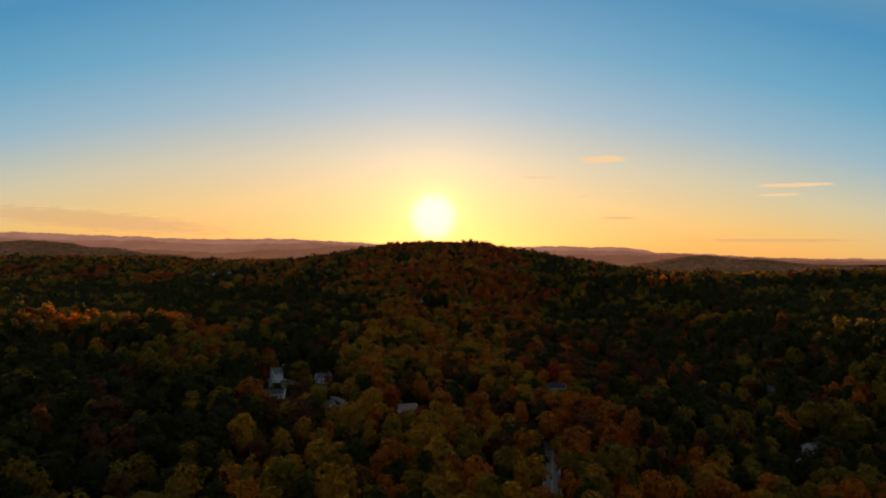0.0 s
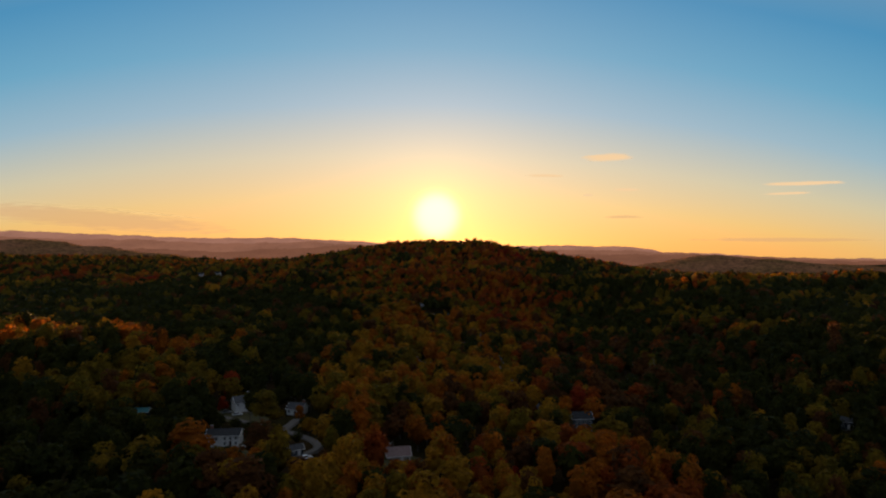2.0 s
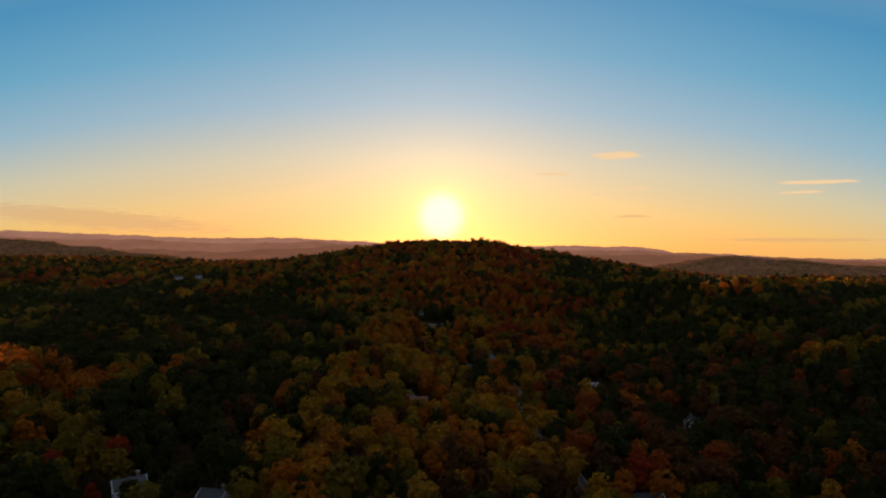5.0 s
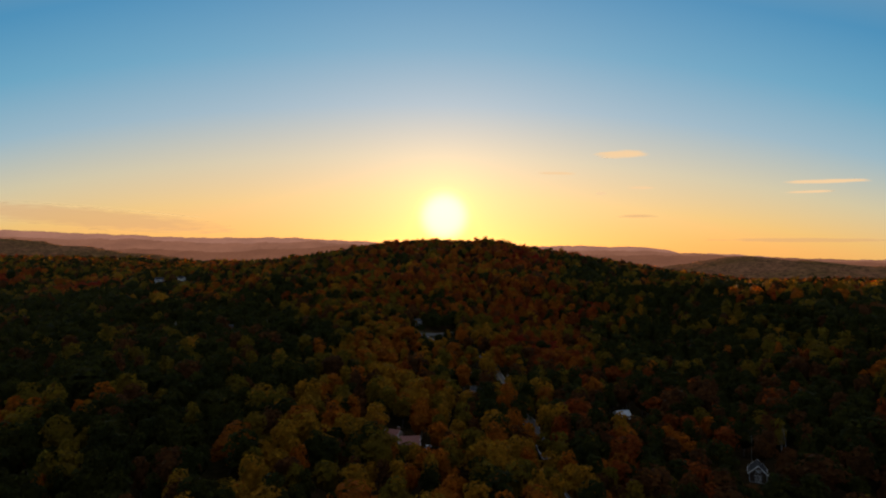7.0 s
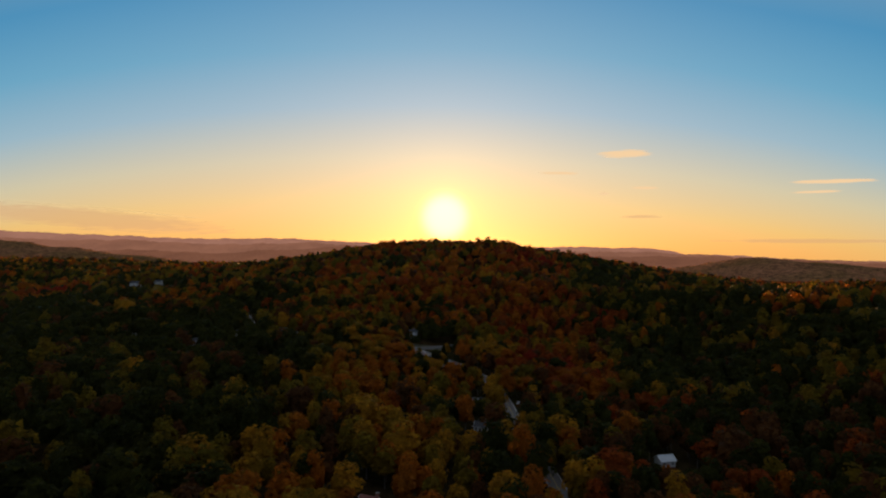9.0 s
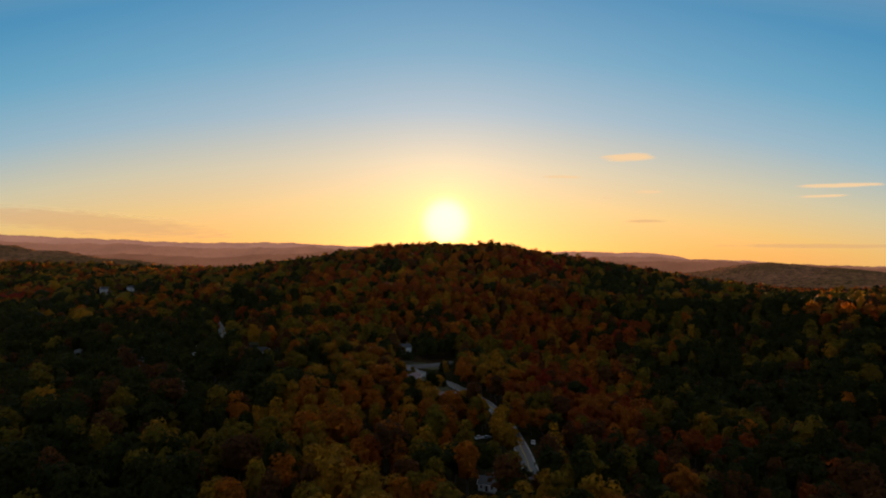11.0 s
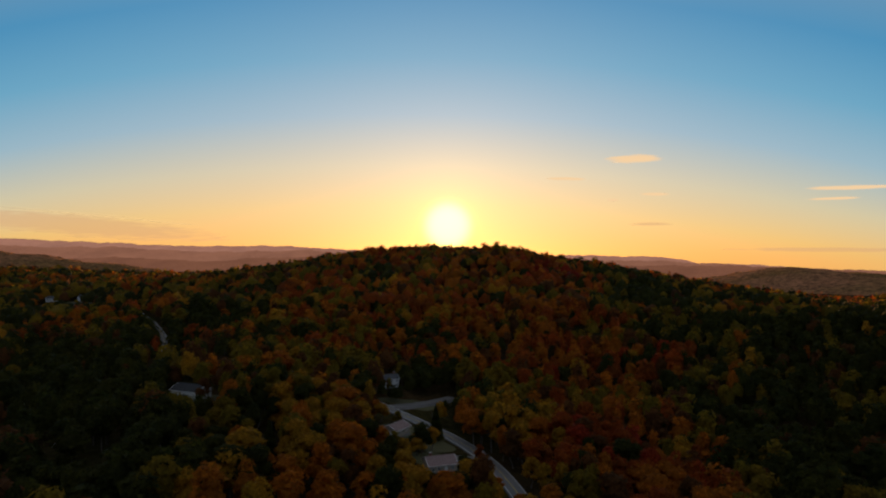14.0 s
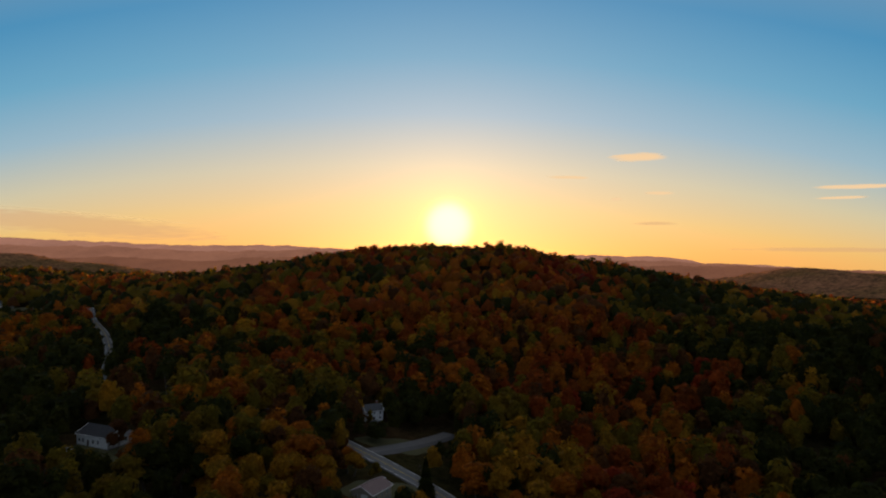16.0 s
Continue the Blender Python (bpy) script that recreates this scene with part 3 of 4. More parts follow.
ROSE_SHINGLE = plain("weathered_rose_shingles", (0.27, 0.19, 0.18), (0.20, 0.145, 0.14), 0.9, 0.9, boards=0.16, sheen=0.15)
TEAL_METAL = plain("teal_metal_roofing", (0.06, 0.24, 0.25), (0.05, 0.19, 0.20), 0.6, 0.5, 0.1)
PALE_METAL = plain("pale_metal_roofing", (0.55, 0.60, 0.64), (0.46, 0.51, 0.56), 0.5, 0.45, 0.2)
WHITE_TRIM = plain("white_painted_trim", (0.80, 0.80, 0.78), (0.70, 0.70, 0.68), 1.5, 0.5)
BRICK_RED = plain("chimney_brick", (0.24, 0.10, 0.07), (0.32, 0.15, 0.10), 2.0, 0.9, boards=0.08)
CONCRETE = plain("foundation_concrete", (0.30, 0.29, 0.27), (0.22, 0.21, 0.20), 1.0, 0.9)
ASPHALT = plain("grey_worn_asphalt", (0.085, 0.082, 0.082), (0.130, 0.124, 0.122), 0.35, 0.62)
LINE_WHITE = plain("white_road_paint", (0.75, 0.75, 0.72), (0.55, 0.55, 0.52), 1.2, 0.6)
LINE_YELLOW = plain("yellow_road_paint", (0.62, 0.42, 0.06), (0.48, 0.32, 0.06), 1.2, 0.6)
GRAVEL = plain("packed_gravel", (0.11, 0.10, 0.092), (0.17, 0.155, 0.14), 0.6, 0.95, bump=0.6)
GRASS = plain("autumn_lawn", (0.052, 0.056, 0.016), (0.085, 0.070, 0.022), 0.25, 0.95, bump=0.8)
POLE_WOOD = plain("weathered_pole_wood", (0.13, 0.10, 0.075), (0.20, 0.16, 0.12), 1.5, 0.9)
BIRCH = plain("pale_birch_bark", (0.42, 0.40, 0.36), (0.22, 0.20, 0.18), 1.4, 0.8)
STEEL = plain("galvanised_steel", (0.45, 0.46, 0.47), (0.35, 0.36, 0.37), 3.0, 0.4, 0.9)
CAR_WHITE = plain("white_car_paint", (0.78, 0.78, 0.78), (0.72, 0.72, 0.72), 0.5, 0.25, bump=0.02)
CAR_GREY = plain("silver_car_paint", (0.42, 0.44, 0.46), (0.36, 0.38, 0.40), 0.5, 0.25, 0.5, bump=0.02)
RUBBER = plain("tyre_rubber", (0.02, 0.02, 0.02), (0.03, 0.03, 0.03), 4.0, 0.8)


def glass_material():
    m = Mat("window_glass")
    c = m.mix(m.noise(0.8, 2.0), (0.02, 0.025, 0.03), (0.04, 0.05, 0.055))
    return m.done(m.principled(Base_Color=c, Roughness=0.06).outputs[0])


GLASS = glass_material()


# ---- building helpers ----
def part(name, geo, material, parent, label=""):
    """Links verts and faces as one mesh under a thing or a part."""
    v, f = geo
    me = bpy.data.meshes.new(name)
    me.from_pydata([tuple(p) for p in v], [], [tuple(int(i) for i in q) for q in f])
    me.materials.append(material)
    me.update()
    ob = new(name, me)
    ob.parent = parent
    return tagged(ob, label)


def boxes(*bs):
    """Boxes as (x0, y0, z0, x1, y1, z1), joined."""
    v, f = [], []
    for x0, y0, z0, x1, y1, z1 in bs:
        o = len(v)
        v += [(x0, y0, z0), (x1, y0, z0), (x1, y1, z0), (x0, y1, z0), (x0, y0, z1), (x1, y0, z1), (x1, y1, z1), (x0, y1, z1)]
        f += [(o, o + 3, o + 2, o + 1), (o + 4, o + 5, o + 6, o + 7), (o, o + 1, o + 5, o + 4), (o + 1, o + 2, o + 6, o + 5), (o + 2, o + 3, o + 7, o + 6), (o + 3, o, o + 4, o + 7)]
    return v, f


def base_at(name, x, y, turn, label, category, group="", lift=0.0, z=None):
    ob = new(name)
    ob.empty_display_size = 1
    ob.matrix_world = pose(x, y, (float(ground_z(x, y)) if z is None else z) + lift, 0, 0, turn)
    return tagged(ob, label, category, group)


def slab(a, b, c, d, thick):
    """A sloping plate over four corners, with thickness downwards."""
    v = [Vector(p) for p in (a, b, c, d)]
    nrm = (v[1] - v[0]).cross(v[3] - v[0]).normalized()
    low = [p - nrm * thick for p in v]
    return [tuple(p) for p in v + low], [(0, 1, 2, 3), (7, 6, 5, 4), (0, 4, 5, 1), (1, 5, 6, 2), (2, 6, 7, 3), (3, 7, 4, 0)]


def on_side(side, w, d, u, z, ww, hh, deep, out):
    """A box lying on a wall: its outer face stands out by out, and it goes deep into it."""
    if side == "F":
        return (u - ww / 2, -d / 2 - out, z, u + ww / 2, -d / 2 + deep, z + hh)
    if side == "B":
        return (u - ww / 2, d / 2 - deep, z, u + ww / 2, d / 2 + out, z + hh)
    if side == "L":
        return (-w / 2 - out, u - ww / 2, z, -w / 2 + deep, u + ww / 2, z + hh)
    return (w / 2 - deep, u - ww / 2, z, w / 2 + out, u + ww / 2, z + hh)


def house(x, y, turn, w, d, h, rise, wall, roof, label, openings=(), door=None, chimney=None, porch=None, name="house", lift=0.4):
    """A gabled house, ridge along its x: foundation, walls, roof planes, ridge, verge boards, windows, door, chimney, porch."""
    ob = base_at(name, x, y, turn, label, "house", lift=lift)
    part("foundation", boxes((-w / 2 + 0.05, -d / 2 + 0.05, -3.0, w / 2 - 0.05, d / 2 - 0.05, 0.0)), CONCRETE, ob)
    v = [(-w / 2, -d / 2, 0), (w / 2, -d / 2, 0), (w / 2, d / 2, 0), (-w / 2, d / 2, 0), (-w / 2, -d / 2, h), (w / 2, -d / 2, h), (w / 2, d / 2, h), (-w / 2, d / 2, h), (-w / 2, 0, h + rise), (w / 2, 0, h + rise)]
    part("wall", (v, [(0, 1, 5, 4), (2, 3, 7, 6), (1, 2, 6, 9, 5), (3, 0, 4, 8, 7), (0, 3, 2, 1), (4, 5, 9, 8), (6, 7, 8, 9)]), wall, ob)
    k, e, up = rise / (d / 2), 0.45, 0.22
    lo, hi = h - k * e + up, h + rise + up
    for sgn in (-1, 1):
        a, b = (-w / 2 - e, sgn * (d / 2 + e), lo), (w / 2 + e, sgn * (d / 2 + e), lo)
        c, q = (w / 2 + e, 0, hi), (-w / 2 - e, 0, hi)
        part("roof_plane", slab(*((a, b, c, q) if sgn < 0 else (b, a, q, c)), 0.18), roof, ob)
        for s2 in (-1, 1):
            xx = s2 * (w / 2 + e)
            part("verge_board", slab((xx - 0.06, sgn * (d / 2 + e + 0.05), lo + 0.03), (xx + 0.06, sgn * (d / 2 + e + 0.05), lo + 0.03), (xx + 0.06, 0, hi + 0.05), (xx - 0.06, 0, hi + 0.05), sgn * -0.22), WHITE_TRIM, ob, "white painted board")
        part("gutter", boxes((-w / 2 - e, sgn * (d / 2 + e) - 0.07 + 0.08 * sgn, lo - 0.16, w / 2 + e, sgn * (d / 2 + e) + 0.07 + 0.08 * sgn, lo - 0.02)), WHITE_TRIM, ob)
    part("ridge_cap", boxes((-w / 2 - e, -0.16, hi - 0.06, w / 2 + e, 0.16, hi + 0.06)), roof, ob)
    for side, u, z, ww, hh in openings:
        t = 0.11
        bars = [on_side(side, w, d, u, z - t, ww + 2 * t, t, 0.05, 0.07), on_side(side, w, d, u, z + hh, ww + 2 * t, t, 0.05, 0.07), on_side(side, w, d, u, z + hh / 2 - 0.03, ww, 0.06, 0.05, 0.05),
                on_side(side, w, d, u - ww / 2 - t / 2, z, t, hh, 0.05, 0.07), on_side(side, w, d, u + ww / 2 + t / 2, z, t, hh, 0.05, 0.07)]
        win = part("window", boxes(*bars), WHITE_TRIM, ob, "white framed sash window")
        part("pane", boxes(on_side(side, w, d, u, z, ww, hh, 0.05, 0.025)), GLASS, win)
    if door:
        side, u, ww, hh, mat = door
        dr = part("door", boxes(on_side(side, w, d, u, 0.05, ww, hh, 0.04, 0.05)), mat, ob, "painted door")
        part("door_frame", boxes(on_side(side, w, d, u, 0.05 + hh, ww + 0.3, 0.15, 0.04, 0.08), on_side(side, w, d, u - ww / 2 - 0.075, 0.05, 0.15, hh, 0.04, 0.08), on_side(side, w, d, u + ww / 2 + 0.075, 0.05, 0.15, hh, 0.04, 0.08)), WHITE_TRIM, dr)
    if chimney is not None:
        ch = part("chimney", boxes((chimney - 0.45, 0.3, h, chimney + 0.45, 1.2, h + rise + 1.3)), BRICK_RED, ob, "red brick chimney")
        part("chimney_cap", boxes((chimney - 0.55, 0.2, h + rise + 1.3, chimney + 0.55, 1.3, h + rise + 1.45)), CONCRETE, ch)
    if porch:
        u, ww, deep, top = porch
        pr = part("deck", boxes((u - ww / 2, -d / 2 - deep, -0.25, u + ww / 2, -d / 2 - 0.01, 0.0)), POLE_WOOD, ob, "weathered timber deck")
        for q in range(5):
            px = u - ww / 2 + 0.08 + q * (ww - 0.16) / 4
            part("post", boxes((px - 0.07, -d / 2 - deep + 0.02, -2.8, px + 0.07, -d / 2 - deep + 0.16, top)), WHITE_TRIM, pr, "white post")
        part("rail", boxes((u - ww / 2, -d / 2 - deep + 0.03, top, u + ww / 2, -d / 2 - deep + 0.15, top + 0.1), (u - ww / 2, -d / 2 - deep + 0.05, top * 0.5, u + ww / 2, -d / 2 - deep + 0.12, top * 0.5 + 0.06)), WHITE_TRIM, pr, "white rail")
    return ob


def row_of(side, us, z, ww, hh):
    return [(side, u, z, ww, hh) for u in us]


def car(x, y, turn, paint, label):
    """A parked car: lower body, cabin, glass, wheels with rims, lamps."""
    ob = base_at("car", x, y, turn, label, "car", "parked cars", lift=0.35)
    prof = [(-2.2, 0.35), (-2.2, 0.75), (-1.9, 0.92), (1.0, 0.95), (2.05, 0.82), (2.2, 0.6), (2.2, 0.35)]
    n1 = len(prof)
    v = [(p, -0.86, q) for p, q in prof] + [(p, 0.86, q) for p, q in prof]
    f = [tuple(range(n1)), tuple(range(2 * n1 - 1, n1 - 1, -1))] + [(i, n1 + i, n1 + (i + 1) % n1, (i + 1) % n1) for i in range(n1)]
    part("body", (v, f), paint, ob)
    v = [(-1.8, -0.8, 0.9), (0.9, -0.8, 0.93), (0.9, 0.8, 0.93), (-1.8, 0.8, 0.9), (-1.35, -0.64, 1.42), (0.2, -0.64, 1.45), (0.2, 0.64, 1.45), (-1.35, 0.64, 1.42)]
    part("cabin_glass", (v, [(0, 1, 5, 4), (1, 2, 6, 5), (2, 3, 7, 6), (3, 0, 4, 7), (0, 3, 2, 1)]), GLASS, ob, "dark tinted car windows")
    part("car_roof", boxes((-1.42, -0.67, 1.41, 0.26, 0.67, 1.49)), paint, ob)
    for sx in (-1.35, 1.35):
        for sy in (-0.8, 0.8):
            a = [2 * math.pi * q / 12 for q in range(12)]
            v = [(sx + 0.33 * math.cos(q), sy - 0.11, 0.33 + 0.33 * math.sin(q)) for q in a] + [(sx + 0.33 * math.cos(q), sy + 0.11, 0.33 + 0.33 * math.sin(q)) for q in a]
            w = part("wheel", (v, [tuple(range(12)), tuple(range(23, 11, -1))] + [(i, 12 + i, 12 + (i + 1) % 12, (i + 1) % 12) for i in range(12)]), RUBBER, ob, "black tyre")
            s2 = math.copysign(0.115, sy)
            v = [(sx + 0.2 * math.cos(q), sy + s2, 0.33 + 0.2 * math.sin(q)) for q in a]
            part("rim", (v, [tuple(range(12)) if sy < 0 else tuple(range(11, -1, -1))]), STEEL, w)
    for sy in (-0.6, 0.6):
        part("headlight", boxes((2.12, sy - 0.16, 0.62, 2.22, sy + 0.16, 0.76)), WHITE_TRIM, ob)
    return ob


def utility_pole(x, y, turn, high=10.5):
    ob = base_at("utility_pole", x, y, turn, "weathered wooden utility pole with crossarm beside the road", "utility pole", "utility poles")
    v, f = tube(((0, 0, -1), (0, 0, high * 0.5), (0, 0, high)), (0.17, 0.14, 0.11), 10)
    f.append(tuple(range(20, 30)))
    part("pole", (v, f), POLE_WOOD, ob)
    arm = part("crossarm", boxes((-1.2, -0.16, high - 0.9, 1.2, -0.04, high - 0.76)), POLE_WOOD, ob)
    for q in (-1.05, -0.4, 0.4, 1.05):
        part("insulator", boxes((q - 0.05, -0.15, high - 0.76, q + 0.05, -0.05, high - 0.55)), WHITE_TRIM, arm, "white insulator")
    part("transformer", boxes((-0.25, 0.12, high - 2.4, 0.25, 0.55, high - 1.5)), STEEL, ob, "grey steel transformer can")
    return ob


# ---- roads, lanes and lawns ----
def ribbon(line, offset, width, lift, skirt=0.0):
    """A strip along a line, laid over the highest ground across it."""
    t = np.gradient(line, axis=0)
    t /= np.linalg.norm(t, axis=1)[:, None]
    nrm = np.stack([t[:, 1], -t[:, 0]], 1)
    z = np.max([ground_z(*(line + nrm * q).T) for q in (-3.2, 0, 3.2)], axis=0)
    z = np.convolve(np.pad(z, 3, "edge"), np.ones(7) / 7, "valid") + lift
    rows = [np.column_stack([line + nrm * (offset + q), z]) for q in (-width / 2, width / 2)]
    if skirt:
        rows = [np.column_stack([line + nrm * (offset - width / 2 - skirt * 0.7), z - skirt])] + rows + [np.column_stack([line + nrm * (offset + width / 2 + skirt * 0.7), z - skirt])]
    m = len(rows)
    v = np.stack(rows, 1).reshape(-1, 3)
    f = []
    for i in range(len(line) - 1):
        for q in range(m - 1):
            a = i * m + q
            f.append((a, a + 1, a + m + 1, a + m))
    return v, f


def road(name, line, width, material, label, marks=True, lift=0.45):
    v, f = ribbon(line, 0, width, lift, 1.6)
    ob = tagged(new(name, mesh_from(name, v, f, material, False)), label, "road", kind="structure")
    if marks:
        for o in (-width / 2 + 0.35, width / 2 - 0.35):
            part("edge_line", ribbon(line, o, 0.20, lift + 0.03), LINE_WHITE, ob, "white painted edge line")
        for o in (-0.16, 0.16):
            part("centre_line", ribbon(line, o, 0.13, lift + 0.03), LINE_YELLOW, ob, "yellow painted centre line")
    return ob


road("road_main", MAIN_ROAD, 6.6, ASPHALT, "grey two-lane country road with painted lines")
road("road_branch", SIDE_ROAD, 6.6, ASPHALT, "grey paved turnout joining the country road", False, 0.40)
road("road_hill", HILL_ROAD, 5.2, ASPHALT, "grey winding road through the woods")
road("lane_yard", YARD_LANE, 2.6, GRAVEL, "pale gravel lane between the houses", False, 0.35)
road("lane_cottage", COTTAGE_LANE, 3.4, GRAVEL, "short pale gravel drive to the cottage", False, 0.30)
road("drive_house", HOUSE_DRIVE, 3.6, GRAVEL, "pale gravel drive to a roadside house", False, 0.30)


def lawn(x, y, rx, ry, seed):
    """A mown yard with a wandering edge, draped over the ground."""
    r = np.random.RandomState(seed)
    ph = r.uniform(0, 6.28, 3)
    v, f, rings, segs = [(x, y, float(ground_z(x, y)) + 0.22)], [], 6, 36
    for k in range(1, rings + 1):
        for q in range(segs):
            a = 2 * math.pi * q / segs
            e = 1 + 0.14 * math.sin(2 * a + ph[0]) + 0.10 * math.sin(3 * a + ph[1]) + 0.05 * math.sin(7 * a + ph[2])
            px, py = x + rx * e * k / rings * math.cos(a), y + ry * e * k / rings * math.sin(a)
            v.append((px, py, float(ground_z(px, py)) + (0.22 if k < rings else -0.2)))
    f += [(0, 1 + q, 1 + (q + 1) % segs) for q in range(segs)]
    for k in range(rings - 1):
        o = 1 + k * segs
        f += [(o + q, o + segs + q, o + segs + (q + 1) % segs, o + (q + 1) % segs) for q in range(segs)]
    return tagged(new("lawn", mesh_from("lawn", v, f, GRASS)), "rough autumn grass around a house", "lawn", kind="structure")


for q, (x, y, rx, ry) in enumerate(((-12, 752, 20, 17), (2, 724, 14, 14), (-84, 294, 17, 16), (-90, 334, 15, 10), (-120, 756, 20, 17), (-18, 298, 12, 10), (-17, 486, 12, 10), (-18, 808, 17, 10), (-400, 1108, 40, 14), (-135, 835, 14, 22))):
    lawn(x, y, rx, ry, q)

# ---- houses ----
house(-83.5, 297, 6, 12.0, 7.0, 4.1, 1.5, WHITE_BOARD, DARK_SHINGLE, "long white two-storey house with a dark shingle roof", row_of("F", (-4.9, -3.6, -2.3), 2.4, 0.9, 1.1) + row_of("F", (0.8, 2.8, 4.8), 2.6, 0.8, 1.0) + row_of("F", (0.8, 4.8), 0.7, 0.8, 1.0) + row_of("R", (-2, 2), 2.4, 0.9, 1.0), ("F", 2.8, 0.95, 2.0, BROWN_BOARD), -5.0, (-3.4, 4.6, 1.8, 1.0))
house(-92, 343, 35, 8.4, 6.6, 4.2, 2.2, WHITE_BOARD, GREY_SHINGLE, "white gabled house with a front deck among trees", row_of("F", (-3, 0, 3), 3.0, 0.9, 1.1) + row_of("L", (-1.5, 1.5), 2.9, 0.8, 1.1), ("F", 1.5, 0.95, 2.0, BROWN_BOARD), 2.5, (0, 8.0, 2.2, 1.0))
house(-67, 343, -12, 7.4, 6.6, 2.6, 2.1, WHITE_BOARD, GREY_SHINGLE, "small white cottage with a steep grey roof", row_of("F", (-2.6, 2.6), 0.9, 1.0, 1.2) + row_of("L", (0,), 1.0, 1.0, 1.2), ("F", 0.2, 0.95, 2.0, BROWN_BOARD), 2.8)
house(-18, 303, 12, 9.0, 8.0, 2.8, 2.2, TAN_BOARD, ROSE_SHINGLE, "low tan house with a weathered rose roof", row_of("F", (-3.4, -1.2, 3.4), 0.9, 1.1, 1.2), ("F", 1.2, 0.95, 2.0, WHITE_TRIM), -3.0, lift=-1.0)
house(68, 369, 4, 10.0, 8.2, 5.5, 2.4, BLUE_BOARD, DARK_SHINGLE, "slate-blue two-storey house with white windows", row_of("F", (-3.2, -1.0, 1.2, 3.4), 3.4, 0.85, 1.2) + row_of("F", (-3.2, 1.2, 3.4), 0.8, 0.85, 1.2), ("F", -1.0, 0.95, 2.0, WHITE_TRIM))
house(203, 374, -15, 10.4, 8.4, 3.4, 2.6, BLUE_BOARD, GREY_SHINGLE, "small slate-blue house deep in the woods", row_of("F", (-2.6, 2.4), 0.9, 1.0, 1.2), ("F", 0, 0.95, 2.0, WHITE_TRIM))
house(170, 278, 24, 9.4, 6.4, 2.9, 1.9, WHITE_BOARD, GREY_SHINGLE, "low white house with a grey shingle roof", row_of("F", (-3.0, 0.6, 2.8), 0.9, 0.9, 1.1), ("F", -1.3, 0.95, 2.0, BROWN_BOARD), None, (0, 5.0, 1.8, 1.0))
barn = house(129, 486, 66, 8.2, 6.3, 3.4, 3.1, BROWN_BOARD, DARK_SHINGLE, "dark brown gabled barn with white trim and braced doors", row_of("L", (-0.48, 0.48), 3.8, 0.62, 0.9) + row_of("F", (-2, 2), 1.0, 0.9, 1.1), name="barn")
for side in (-1, 1):
    leaf = part("barn_door", boxes((-4.16, side * 0.66 - 0.62, 0.05, -4.09, side * 0.66 + 0.62, 2.45)), BROWN_BOARD, barn, "dark boarded door with white braces")
    part("door_rail", boxes(*((-4.20, side * 0.66 - 0.62, z, -4.16, side * 0.66 + 0.62, z + 0.13) for z in (0.05, 1.18, 2.32))), WHITE_TRIM, leaf, "white rail")
    for low, high in ((0.18, 1.18), (1.31, 2.32)):
        for slope in (-1, 1):
            y0, y1 = side * 0.66 - slope * 0.58, side * 0.66 + slope * 0.58
            part("brace", slab((-4.20, y0, low), (-4.20, y0, low + 0.12), (-4.20, y1, high), (-4.20, y1, high - 0.12), 0.03), WHITE_TRIM, leaf, "white brace")
    part("corner_board", boxes((-4.15, side * 3.15 - 0.09, 0.0, -4.06, side * 3.15 + 0.09, 3.3)), WHITE_TRIM, barn, "white corner board")
part("door_lintel", boxes((-4.18, -1.4, 2.48, -4.08, 1.4, 2.62)), WHITE_TRIM, barn, "white lintel")
house(97, 571, 14, 6.8, 5.6, 2.6, 1.7, WHITE_BOARD, PALE_METAL, "small white shed with a pale blue metal roof", row_of("F", (-2, 2), 0.9, 0.8, 0.9), ("F", 0, 1.0, 2.0, WHITE_TRIM), name="shed")
house(-22.0, 496.5, -25, 6.4, 6.2, 2.8, 2.1, TAN_BOARD, RED_SHINGLE, "tan house with a steep faded red shingle roof", row_of("L", (-1.6, 1.6), 1.0, 0.9, 1.2) + row_of("F", (-2, 2), 0.9, 1.0, 1.2), ("F", 0, 0.95, 2.0, WHITE_TRIM), 2.4, lift=-0.9)
house(-14.6, 491.5, 6, 8.2, 8.4, 2.3, 2.5, TAN_BOARD, RED_SHINGLE, "low tan garage wing with a faded red shingle roof", row_of("F", (-2.4, 2.6), 0.9, 1.0, 1.1), name="garage", lift=-0.9)
house(18, 592, -20, 6.2, 5.6, 2.5, 1.7, WHITE_BOARD, GREY_SHINGLE, "small white cottage near the country road", row_of("F", (-2, 2), 0.9, 0.9, 1.1), ("F", 0, 0.95, 2.0, BROWN_BOARD), 1.8)
house(-259, 801, 20, 9.0, 7.0, 4.6, 2.4, WHITE_BOARD, GREY_SHINGLE, "white house with a grey roof in the woods", row_of("F", (-2.8, 0, 2.8), 3.0, 0.9, 1.1), ("F", 0, 0.95, 2.0, BROWN_BOARD))
house(-187, 752, -10, 8.0, 6.5, 4.6, 2.2, WHITE_BOARD, GREY_SHINGLE, "white two-storey house half hidden by trees", row_of("F", (-2.4, 0, 2.4), 2.9, 0.9, 1.2) + row_of("F", (-2.4, 2.4), 0.8, 0.9, 1.2), ("F", 0, 0.95, 2.0, BROWN_BOARD))
house(-166, 783, 70, 8.0, 6.0, 3.8, 2.2, WHITE_BOARD, GREY_SHINGLE, "narrow white gabled house among dark trees", row_of("L", (-1, 1), 2.2, 0.8, 1.1), ("L", 0, 0.95, 2.0, BROWN_BOARD))
